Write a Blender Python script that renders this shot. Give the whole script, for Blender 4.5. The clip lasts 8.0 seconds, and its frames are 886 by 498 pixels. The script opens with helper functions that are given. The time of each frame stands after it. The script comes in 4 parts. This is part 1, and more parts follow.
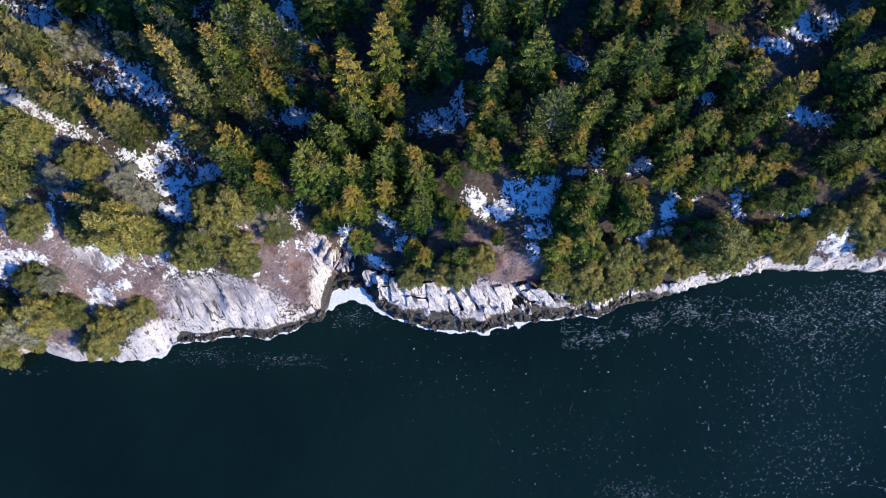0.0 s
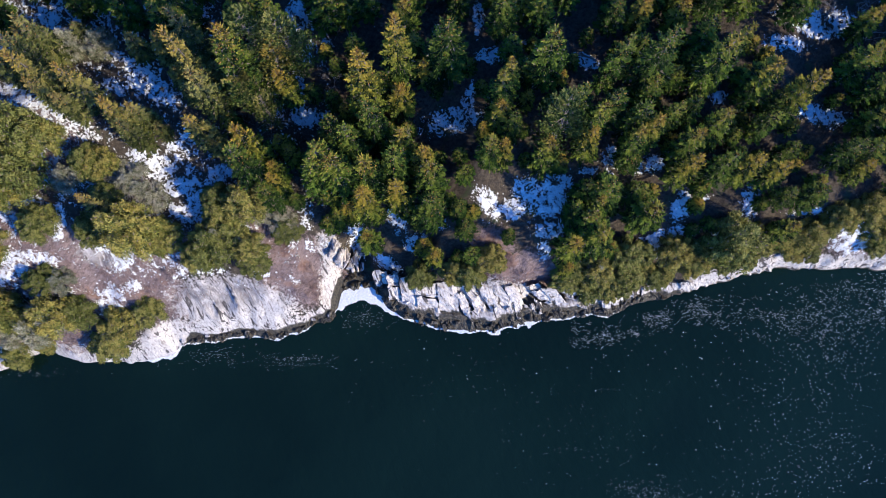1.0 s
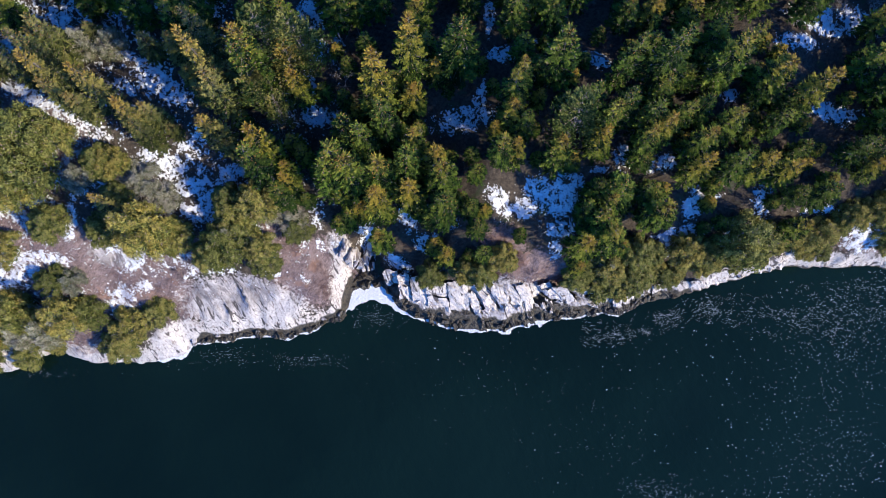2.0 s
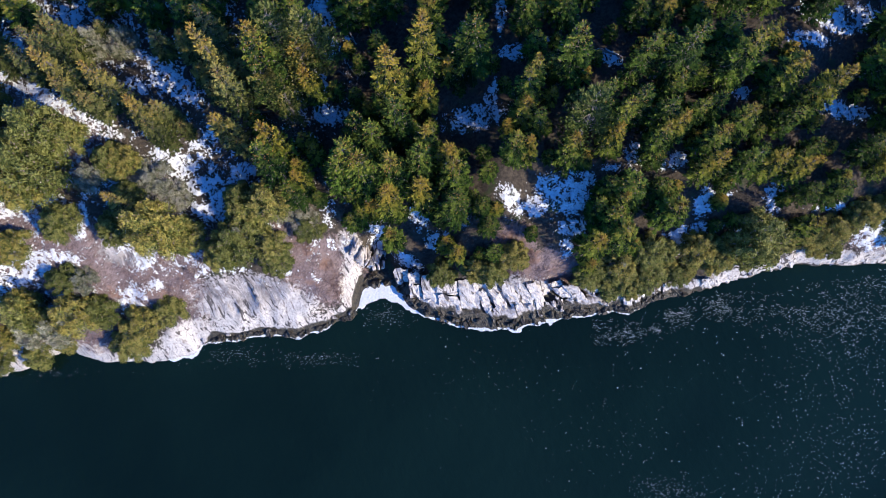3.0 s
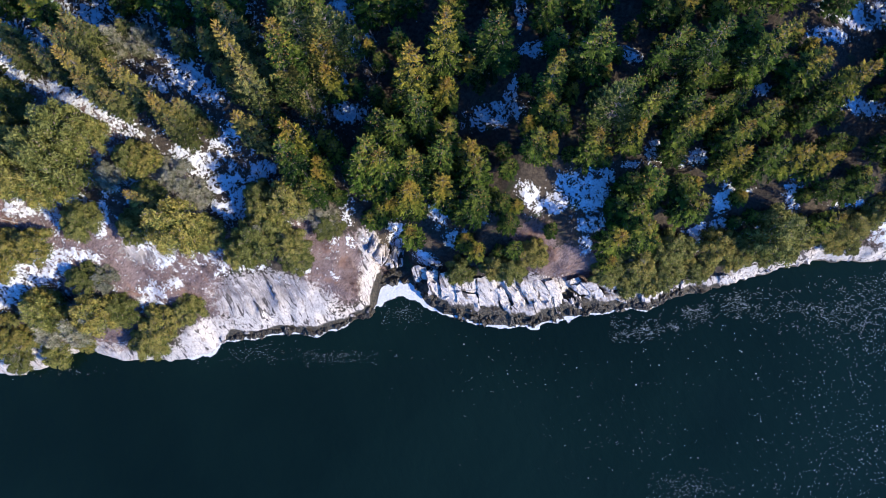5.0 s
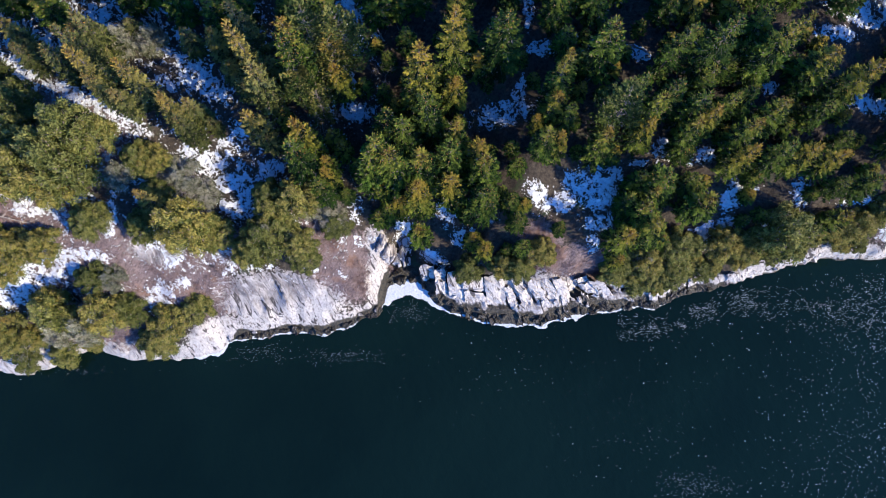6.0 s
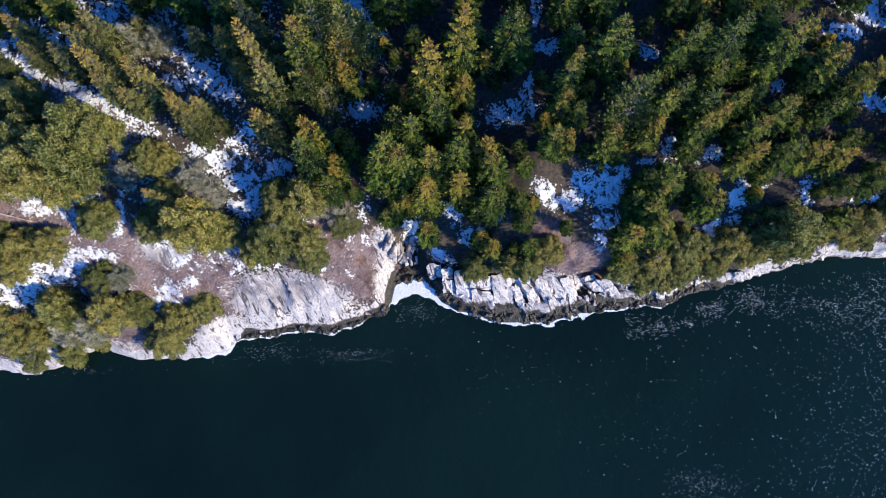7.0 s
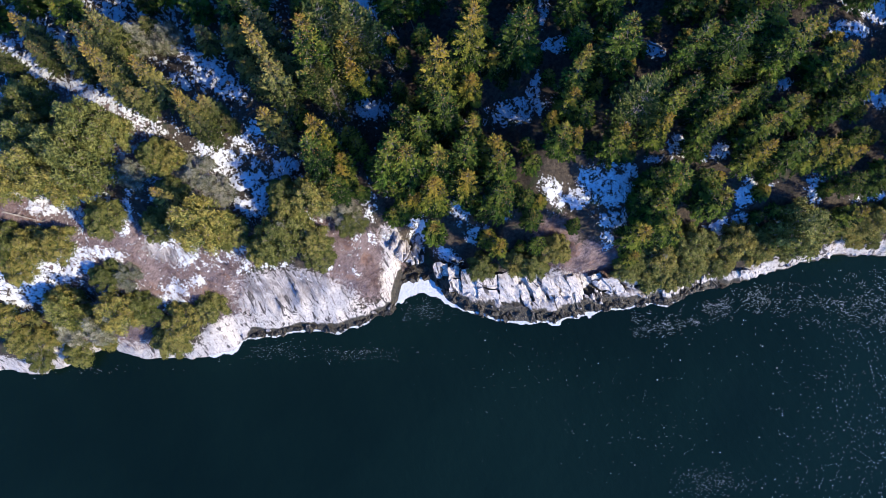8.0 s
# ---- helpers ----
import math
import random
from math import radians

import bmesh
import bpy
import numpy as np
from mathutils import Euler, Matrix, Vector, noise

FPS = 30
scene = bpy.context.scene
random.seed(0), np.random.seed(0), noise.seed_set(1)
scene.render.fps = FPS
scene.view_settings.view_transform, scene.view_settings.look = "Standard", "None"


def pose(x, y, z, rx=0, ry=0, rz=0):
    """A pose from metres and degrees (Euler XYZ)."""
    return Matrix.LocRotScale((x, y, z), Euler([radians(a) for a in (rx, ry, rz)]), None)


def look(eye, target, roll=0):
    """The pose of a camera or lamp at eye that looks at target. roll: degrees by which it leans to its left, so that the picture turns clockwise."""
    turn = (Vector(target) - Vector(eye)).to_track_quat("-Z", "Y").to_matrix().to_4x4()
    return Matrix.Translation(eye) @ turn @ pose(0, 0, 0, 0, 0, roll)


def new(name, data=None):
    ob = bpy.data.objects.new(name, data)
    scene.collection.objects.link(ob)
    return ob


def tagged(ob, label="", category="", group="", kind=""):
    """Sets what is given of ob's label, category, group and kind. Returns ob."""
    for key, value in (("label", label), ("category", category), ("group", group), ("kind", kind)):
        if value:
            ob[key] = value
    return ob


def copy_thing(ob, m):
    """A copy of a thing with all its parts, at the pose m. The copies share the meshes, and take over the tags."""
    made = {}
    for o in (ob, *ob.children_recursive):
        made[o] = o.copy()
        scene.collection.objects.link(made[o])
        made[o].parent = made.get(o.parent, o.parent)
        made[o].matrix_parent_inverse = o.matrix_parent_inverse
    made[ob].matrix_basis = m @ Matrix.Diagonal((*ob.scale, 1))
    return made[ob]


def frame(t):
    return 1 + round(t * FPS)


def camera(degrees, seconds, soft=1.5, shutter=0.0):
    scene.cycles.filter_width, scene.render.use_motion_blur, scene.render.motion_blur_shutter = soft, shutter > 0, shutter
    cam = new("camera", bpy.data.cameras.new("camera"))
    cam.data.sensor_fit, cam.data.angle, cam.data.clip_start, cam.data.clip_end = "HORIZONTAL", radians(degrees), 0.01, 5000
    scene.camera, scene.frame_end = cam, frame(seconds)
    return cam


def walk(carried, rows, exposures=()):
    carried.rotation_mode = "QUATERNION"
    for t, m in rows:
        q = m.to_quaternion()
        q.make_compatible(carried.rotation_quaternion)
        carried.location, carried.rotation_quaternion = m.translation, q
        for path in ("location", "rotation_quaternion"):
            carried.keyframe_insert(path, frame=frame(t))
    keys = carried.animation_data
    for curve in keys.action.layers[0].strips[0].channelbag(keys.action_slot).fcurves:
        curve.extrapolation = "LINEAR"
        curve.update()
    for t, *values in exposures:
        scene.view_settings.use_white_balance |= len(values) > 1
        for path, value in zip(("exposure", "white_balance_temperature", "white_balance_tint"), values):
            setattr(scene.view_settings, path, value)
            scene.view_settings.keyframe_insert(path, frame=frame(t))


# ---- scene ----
cam = camera(62.4, 8.0, soft=0.5)
METRES, EYE, TILT, LEAN, TURN = 10.0, 101.0, -81.0, 0.0, 0.0
ROWS = [
    (0.0, 0.0, 0.0, 0.0, 0.0, -0.0, -0.0),
    (0.5, -0.071, 0.0094, 0.0028, -0.02, -0.02, 0.12),
    (1.0, -0.1422, 0.0183, -0.0015, -0.04, -0.01, 0.23),
    (1.5, -0.2163, 0.0235, -0.0036, -0.06, -0.02, 0.32),
    (3.0, -0.4345, 0.0329, -0.0347, -0.08, 0.01, 0.51),
    (3.5, -0.5053, 0.0329, -0.0447, -0.1, 0.01, 0.56),
    (4.0, -0.5693, 0.0318, -0.0498, -0.09, 0.01, 0.62),
    (4.5, -0.6281, 0.0292, -0.0546, -0.09, -0.01, 0.64),
    (6.0, -0.7943, 0.0188, -0.0762, -0.15, -0.0, 0.81),
    (6.5, -0.846, 0.018, -0.0796, -0.16, -0.03, 0.86),
    (7.0, -0.8962, 0.0187, -0.086, -0.18, -0.03, 0.91),
    (7.5, -0.942, 0.0182, -0.09, -0.2, -0.07, 0.97),
    (8.0, -0.9914, 0.0199, -0.0991, -0.23, -0.05, 1.01),
]
walk(cam, [(t, pose(0, 0, EYE, TILT, LEAN, TURN) @ pose(METRES * x, METRES * y, METRES * z, 90 + pitch, roll, yaw)) for t, x, y, z, yaw, pitch, roll in ROWS], [(0.0, 0.93, 4600, 10), (8.0, 0.93, 4600, 10)])

# ---------------------------------------------------------------- light
SUN_AZ, SUN_EL = radians(121.0), radians(22.5)
world = bpy.data.worlds.new("winter_sky")
scene.world = world
world.use_nodes = True
wn = world.node_tree.nodes
sky = wn.new("ShaderNodeTexSky")
sky.sky_type, sky.sun_disc = "NISHITA", False
sky.sun_elevation, sky.sun_rotation = SUN_EL, SUN_AZ
sky.altitude, sky.air_density, sky.dust_density, sky.ozone_density = 1200, 0.9, 0.0, 8.0
world.node_tree.links.new(sky.outputs[0], wn["Background"].inputs[0])
wn["Background"].inputs[1].default_value = 0.148
sun = new("sun", bpy.data.lights.new("sun", "SUN"))
sun.data.energy, sun.data.angle, sun.data.color = 5.0, radians(0.5), (1.0, 0.685, 0.345)
SUN_DIR = Vector((math.sin(SUN_AZ) * math.cos(SUN_EL), math.cos(SUN_AZ) * math.cos(SUN_EL), math.sin(SUN_EL)))
sun.matrix_world = look(SUN_DIR * 300, (0, 0, 0))


# ---------------------------------------------------------------- materials
def material(name):
    mat = bpy.data.materials.new(name)
    mat.use_nodes = True
    return mat, mat.node_tree.nodes, mat.node_tree.links, mat.node_tree.nodes["Principled BSDF"]


def socket(nt, v):
    """A value, a colour or an output, as an output."""
    if isinstance(v, (int, float)):
        n = nt.nodes.new("ShaderNodeValue")
        n.outputs[0].default_value = v
        return n.outputs[0]
    if isinstance(v, tuple):
        n = nt.nodes.new("ShaderNodeRGB")
        n.outputs[0].default_value = (*v, 1)
        return n.outputs[0]
    return v


def mixc(nt, fac, a, b, blend="MIX"):
    n = nt.nodes.new("ShaderNodeMix")
    n.data_type, n.blend_type = "RGBA", blend
    for i, v in ((0, fac), (6, a), (7, b)):
        nt.links.new(socket(nt, v), n.inputs[i])
    return n.outputs[2]


def calc(nt, op, a, b=0.0, clamp=False):
    n = nt.nodes.new("ShaderNodeMath")
    n.operation, n.use_clamp = op, clamp
    for i, v in ((0, a), (1, b)):
        nt.links.new(socket(nt, v), n.inputs[i])
    return n.outputs[0]


def step(nt, v, lo, hi):
    """0 below lo, 1 above hi, smooth between."""
    n = nt.nodes.new("ShaderNodeMapRange")
    n.interpolation_type = "SMOOTHSTEP"
    nt.links.new(v, n.inputs[0])
    n.inputs[1].default_value, n.inputs[2].default_value = lo, hi
    return n.outputs[0]


def grain(nt, scale, detail=4.0, rough=0.55, stretch=(1, 1, 1), turn=(0, 0, 0), distort=0.0, where="Position"):
    geo = nt.nodes.new("ShaderNodeNewGeometry") if where == "Position" else nt.nodes.new("ShaderNodeTexCoord")
    m = nt.nodes.new("ShaderNodeMapping")
    m.vector_type = "TEXTURE"
    m.inputs["Scale"].default_value, m.inputs["Rotation"].default_value = [1 / s for s in stretch], [radians(a) for a in turn]
    nt.links.new(geo.outputs[where], m.inputs[0])
    n = nt.nodes.new("ShaderNodeTexNoise")
    n.inputs["Scale"].default_value, n.inputs["Detail"].default_value = scale, detail
    n.inputs["Roughness"].default_value, n.inputs["Distortion"].default_value = rough, distort
    nt.links.new(m.outputs[0], n.inputs["Vector"])
    return n.outputs[0]


def height_z(nt):
    geo, sep = nt.nodes.new("ShaderNodeNewGeometry"), nt.nodes.new("ShaderNodeSeparateXYZ")
    nt.links.new(geo.outputs["Position"], sep.inputs[0])
    return sep.outputs[2]


def place_x(nt):
    geo, sep = nt.nodes.new("ShaderNodeNewGeometry"), nt.nodes.new("ShaderNodeSeparateXYZ")
    nt.links.new(geo.outputs["Position"], sep.inputs[0])
    return sep.outputs[0]


def attribute(nt, name):
    n = nt.nodes.new("ShaderNodeAttribute")
    n.attribute_name = name
    return n.outputs["Fac"]


def bump(nt, bsdf, height, strength, distance):
    n = nt.nodes.new("ShaderNodeBump")
    n.inputs["Strength"].default_value, n.inputs["Distance"].default_value = strength, distance
    nt.links.new(height, n.inputs["Height"])
    nt.links.new(n.outputs[0], bsdf.inputs["Normal"])


def rock_colour(nt):
    """Grey-pink granite: bleached above the tide, dark with weed and wet below."""
    coarse = grain(nt, 0.30, 6, 0.62, distort=0.4)
    fine = grain(nt, 3.4, 7, 0.70)
    streak = grain(nt, 1.1, 7, 0.66, stretch=(1.0, 0.24, 0.4), turn=(0, 0, 24), distort=0.9)
    crack = grain(nt, 1.5, 4, 0.55, stretch=(1.0, 0.20, 0.4), turn=(0, 0, 24), distort=1.0)
    stria = grain(nt, 3.6, 4, 0.6, stretch=(1.0, 0.11, 0.4), turn=(0, 0, 21), distort=0.5)
    c = mixc(nt, step(nt, coarse, 0.38, 0.60), (0.16, 0.145, 0.145), (0.33, 0.31, 0.305))
    c = mixc(nt, step(nt, streak, 0.46, 0.60), c, (0.52, 0.49, 0.48))
    c = mixc(nt, calc(nt, "MULTIPLY", step(nt, fine, 0.52, 0.62), 0.7), c, (0.17, 0.145, 0.14))
    c = mixc(nt, step(nt, streak, 0.61, 0.67), c, (0.12, 0.115, 0.11))
    z = height_z(nt)
    wob = calc(nt, "MULTIPLY", calc(nt, "SUBTRACT", grain(nt, 0.8, 5, 0.65), 0.5), 3.2)
    zz = calc(nt, "ADD", z, wob)
    pale = calc(nt, "SUBTRACT", 1.0, step(nt, zz, 2.9, 4.9))
    bleached = mixc(nt, step(nt, fine, 0.38, 0.7), (0.66, 0.62, 0.57), (0.38, 0.35, 0.315))
    c = mixc(nt, calc(nt, "MULTIPLY", pale, 0.9), c, bleached)
    c = mixc(nt, calc(nt, "MULTIPLY", step(nt, stria, 0.54, 0.64), 0.75), c, (0.21, 0.17, 0.145))
    c = mixc(nt, step(nt, crack, 0.575, 0.63), c, (0.085, 0.075, 0.07))
    weed = mixc(nt, step(nt, fine, 0.4, 0.62), (0.012, 0.011, 0.007), (0.066, 0.054, 0.032))
    along = place_x(nt)
    weedy = calc(nt, "MULTIPLY", step(nt, along, -37.5, -35.5), calc(nt, "SUBTRACT", 1.0, step(nt, along, 27.0, 36.0)))
    level = calc(nt, "SUBTRACT", calc(nt, "ADD", z, calc(nt, "MULTIPLY", wob, 0.35)), calc(nt, "MULTIPLY", calc(nt, "SUBTRACT", weedy, 1.0), 1.0))
    level = calc(nt, "ADD", level, calc(nt, "MULTIPLY", calc(nt, "SUBTRACT", 1.0, step(nt, along, -15.4, -14.6)), 0.40))
    wet = calc(nt, "SUBTRACT", 1.0, step(nt, level, 1.15, 1.4))
    return mixc(nt, wet, c, weed), wet, calc(nt, "ADD", calc(nt, "ADD", fine, calc(nt, "MULTIPLY", streak, 1.5)), calc(nt, "MULTIPLY", stria, -1.6))


def rock_material():
    mat, n, l, p = material("granite")
    nt = mat.node_tree
    c, wet, relief = rock_colour(nt)
    l.new(c, p.inputs["Base Color"])
    l.new(calc(nt, "SUBTRACT", 0.85, calc(nt, "MULTIPLY", wet, 0.45)), p.inputs["Roughness"])
    bump(nt, p, relief, 0.8, 0.15)
    return mat


def ground_material():
    """Forest floor, heath, bare rock and old snow, laid out by the ground's own masks."""
    mat, n, l, p = material("coast_ground")
    nt = mat.node_tree
    fine, tiny = grain(nt, 2.4, 6, 0.7), grain(nt, 9.0, 4, 0.7)
    patch = grain(nt, 0.5, 5, 0.6)
    litter = mixc(nt, step(nt, fine, 0.35, 0.65), (0.026, 0.021, 0.014), (0.078, 0.061, 0.042))
    litter = mixc(nt, step(nt, patch, 0.55, 0.7), litter, (0.040, 0.052, 0.018))
    twigs = grain(nt, 5.5, 6, 0.75, stretch=(1, 0.35, 0.5), turn=(0, 0, -35), distort=1.0)
    heath = mixc(nt, step(nt, twigs, 0.36, 0.66), (0.090, 0.064, 0.062), (0.27, 0.21, 0.20))
    heath = mixc(nt, calc(nt, "MULTIPLY", step(nt, patch, 0.56, 0.68), 0.6), heath, (0.24, 0.14, 0.09))
    heath = mixc(nt, step(nt, tiny, 0.62, 0.74), heath, (0.38, 0.33, 0.32))
    edge = calc(nt, "MULTIPLY", calc(nt, "SUBTRACT", fine, 0.5), 1.6)
    c = mixc(nt, step(nt, calc(nt, "ADD", attribute(nt, "heath"), edge), 0.35, 0.6), litter, heath)
    rc, wet, relief = rock_colour(nt)
    rocky = step(nt, calc(nt, "ADD", attribute(nt, "rock"), edge), 0.42, 0.56)
    c = mixc(nt, rocky, c, rc)
    flake = calc(nt, "ADD", calc(nt, "MULTIPLY", grain(nt, 1.5, 4, 0.6, stretch=(1.0, 0.7, 0.6), turn=(0, 0, 25)), 0.45), calc(nt, "MULTIPLY", grain(nt, 3.4, 5, 0.7, distort=0.4), 0.55))
    cover = calc(nt, "ADD", attribute(nt, "snow"), calc(nt, "MULTIPLY", calc(nt, "SUBTRACT", flake, 0.5), 8.5))
    snowy = step(nt, cover, 0.46, 0.66)
    white = mixc(nt, step(nt, fine, 0.3, 0.7), (0.84, 0.86, 0.89), (0.74, 0.77, 0.82))
    c = mixc(nt, snowy, c, white)
    l.new(c, p.inputs["Base Color"])
    l.new(calc(nt, "SUBTRACT", 0.9, calc(nt, "MULTIPLY", calc(nt, "MULTIPLY", wet, rocky), 0.45)), p.inputs["Roughness"])
    drift = calc(nt, "MULTIPLY", calc(nt, "MULTIPLY", grain(nt, 1.6, 4, 0.55), snowy), 2.2)
    rough = calc(nt, "ADD", calc(nt, "ADD", calc(nt, "ADD", fine, drift), calc(nt, "MULTIPLY", tiny, 0.4)), calc(nt, "MULTIPLY", snowy, 0.2))
    bump(nt, p, rough, 1.0, 0.26)
    return mat


def water_material():
    mat, n, l, p = material("sea_water")
    nt = mat.node_tree
    deep = step(nt, grain(nt, 0.03, 3, 0.5), 0.3, 0.7)
    l.new(mixc(nt, deep, (0.0037, 0.0096, 0.0071), (0.0060, 0.0154, 0.0114)), p.inputs["Base Color"])
    p.inputs["Roughness"].default_value = 0.12
    p.inputs["IOR"].default_value = 1.33
    p.inputs["Specular IOR Level"].default_value = 0.32
    waves = calc(nt, "ADD", grain(nt, 0.9, 5, 0.6, stretch=(1, 0.6, 1), turn=(0, 0, 30)), calc(nt, "MULTIPLY", grain(nt, 0.12, 3, 0.5), 2.0))
    bump(nt, p, waves, 0.35, 0.25)
    return mat


def foam_material():
    mat, n, l, p = material("sea_foam")
    nt = mat.node_tree
    l.new(mixc(nt, step(nt, grain(nt, 4.0, 5, 0.6), 0.3, 0.7), (0.86, 0.88, 0.88), (0.70, 0.74, 0.75)), p.inputs["Base Color"])
    p.inputs["Roughness"].default_value = 0.7
    bump(nt, p, grain(nt, 3.0, 5, 0.6), 0.7, 0.12)
    return mat


def needle_material(name, dark, mid, light, rust):
    """Sprays that differ one from the next; lighter and cone-brown towards the leader."""
    mat, n, l, p = material(name)
    nt = mat.node_tree
    info, geo = n.new("ShaderNodeObjectInfo"), n.new("ShaderNodeNewGeometry")
    isl, own = geo.outputs["Random Per Island"], info.outputs["Random"]
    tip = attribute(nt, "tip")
    bough = attribute(nt, "bough")
    mixed = calc(nt, "ADD", calc(nt, "MULTIPLY", bough, 0.70), calc(nt, "MULTIPLY", isl, 0.30))
    c = mixc(nt, step(nt, mixed, 0.22, 0.78), dark, mid)
    patch = grain(nt, 0.7, 3, 0.5)
    c = mixc(nt, calc(nt, "MULTIPLY", step(nt, patch, 0.42, 0.68), step(nt, mixed, 0.45, 0.95)), c, light)
    c = mixc(nt, calc(nt, "MULTIPLY", calc(nt, "MULTIPLY", step(nt, own, 0.4, 1.0), step(nt, bough, 0.35, 0.9)), 0.7), c, light)
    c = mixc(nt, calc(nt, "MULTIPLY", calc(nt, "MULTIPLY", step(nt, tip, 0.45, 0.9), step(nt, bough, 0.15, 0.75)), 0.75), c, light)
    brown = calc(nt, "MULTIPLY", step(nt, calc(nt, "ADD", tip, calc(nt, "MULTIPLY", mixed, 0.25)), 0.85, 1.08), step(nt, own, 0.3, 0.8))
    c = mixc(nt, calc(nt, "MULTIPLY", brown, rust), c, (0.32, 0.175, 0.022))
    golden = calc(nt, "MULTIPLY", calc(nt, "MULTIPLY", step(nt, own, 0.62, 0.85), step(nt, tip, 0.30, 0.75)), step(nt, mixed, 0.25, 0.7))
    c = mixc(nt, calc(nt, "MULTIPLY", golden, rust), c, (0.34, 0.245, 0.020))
    sombre = calc(nt, "SUBTRACT", 1.0, step(nt, own, 0.12, 0.48))
    c = mixc(nt, calc(nt, "MULTIPLY", sombre, 0.45), c, dark)
    c = mixc(nt, step(nt, isl, 0.965, 0.975), c, (0.20, 0.16, 0.12))
    l.new(c, p.inputs["Base Color"])
    p.inputs["Roughness"].default_value = 0.6
    p.inputs["Specular IOR Level"].default_value = 0.12
    return mat


def plain_material(name, a, b, scale, roughness=0.85):
    mat, n, l, p = material(name)
    nt = mat.node_tree
    l.new(mixc(nt, step(nt, grain(nt, scale, 5, 0.65), 0.3, 0.7), a, b), p.inputs["Base Color"])
    p.inputs["Roughness"].default_value = roughness
    return mat


GRANITE, GROUND, WATER, FOAM = rock_material(), ground_material(), water_material(), foam_material()
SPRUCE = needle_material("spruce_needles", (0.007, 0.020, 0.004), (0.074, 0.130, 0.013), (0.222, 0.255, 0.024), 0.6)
# paler copy of the spruce: the open slope's sunlight is put into the colour
LIT_SPRUCE = needle_material("pale_lit_spruce_needles", (0.026, 0.036, 0.010), (0.142, 0.160, 0.030), (0.300, 0.280, 0.078), 0.5)
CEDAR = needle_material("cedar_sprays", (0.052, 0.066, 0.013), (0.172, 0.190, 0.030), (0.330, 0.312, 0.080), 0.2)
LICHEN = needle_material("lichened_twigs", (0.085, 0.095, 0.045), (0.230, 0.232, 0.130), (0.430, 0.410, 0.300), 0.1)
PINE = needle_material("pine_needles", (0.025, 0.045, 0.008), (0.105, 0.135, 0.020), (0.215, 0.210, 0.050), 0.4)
BARK = plain_material("grey_bark", (0.10, 0.075, 0.055), (0.22, 0.19, 0.165), 3.0)
PALE_BARK = plain_material("weathered_branch", (0.22, 0.195, 0.17), (0.42, 0.39, 0.35), 3.0)
CONE = plain_material("spruce_cones", (0.24, 0.115, 0.018), (0.42, 0.235, 0.035), 5.0)
THIN_FOAM = plain_material("thin_foam", (0.10, 0.14, 0.14), (0.60, 0.66, 0.65), 0.7)
HEATH = plain_material("heath_twigs", (0.11, 0.065, 0.055), (0.30, 0.21, 0.19), 4.0)


# ---------------------------------------------------------------- the lie of the land
SHORE = [(-3000, -260), (-700, -60), (-160, -12), (-95, -3.5), (-78, -1.6), (-69.9, -0.6), (-65.9, -1.2), (-63.5, -1.3), (-61.2, -0.2),
         (-58.7, 0.9), (-55.6, 2.1), (-53.7, 1.5), (-50.6, 0.7), (-46.7, 0.5), (-42.9, 0.5), (-39.4, 0.6),
         (-37.4, 1.8), (-36.7, 2.8), (-34.5, 3.2), (-31.5, 3.4), (-27.6, 3.7), (-23.7, 3.4), (-20.5, 4.6),
         (-16.8, 6.1), (-15.7, 7.4), (-15.4, 9.0), (-14.3, 10.3), (-12.9, 10.9), (-11.2, 10.7), (-10.0, 9.2),
         (-8.4, 7.0), (-5.2, 5.7), (-2.1, 5.0), (2.5, 4.2), (7.2, 4.8), (14.2, 5.9), (18.9, 7.0), (21.2, 6.3),
         (22.8, 7.3), (29.9, 9.1), (37.1, 11.1), (41.1, 12.2), (45.1, 12.8), (61.6, 12.8), (95, 14), (400, 40), (3000, 300)]
SHORE_XY = np.array(SHORE, float)


def ease(v, lo, hi):
    t = np.clip((v - lo) / (hi - lo), 0, 1)
    return t * t * (3 - 2 * t)


def hash_noise(x, y, scale, seed=0):
    """Smooth value noise on arrays, about -1 to 1."""
    u, v = np.asarray(x, float) / scale, np.asarray(y, float) / scale
    i, j = np.floor(u), np.floor(v)
    f, g = u - i, v - j
    f, g = f * f * (3 - 2 * f), g * g * (3 - 2 * g)

    def h(a, b):
        s = np.sin(a * 127.1 + b * 311.7 + seed * 74.7) * 43758.5453
        return (s - np.floor(s)) * 2 - 1
    return (h(i, j) * (1 - f) + h(i + 1, j) * f) * (1 - g) + (h(i, j + 1) * (1 - f) + h(i + 1, j + 1) * f) * g


def inland(x, y):
    """Metres from the waterline, more than 0 on land."""
    x, y = np.asarray(x, float), np.asarray(y, float)
    wx = x + 0.35 * hash_noise(x, y, 1.7, 3) + 0.18 * hash_noise(x, y, 0.7, 4)
    wy = y + 0.35 * hash_noise(x, y, 1.9, 5) + 0.18 * hash_noise(x, y, 0.8, 6)
    best, over = np.full(x.shape, 1e9), np.zeros(x.shape, bool)
    for (ax, ay), (bx, by) in zip(SHORE_XY[:-1], SHORE_XY[1:]):
        dx, dy = bx - ax, by - ay
        t = np.clip(((wx - ax) * dx + (wy - ay) * dy) / (dx * dx + dy * dy), 0, 1)
        best = np.minimum(best, np.hypot(wx - ax - t * dx, wy - ay - t * dy))
        if bx > ax:
            over |= (wx >= ax) & (wx < bx) & (wy > ay + (wx - ax) * dy / dx)
    return np.where(over, best, -best)


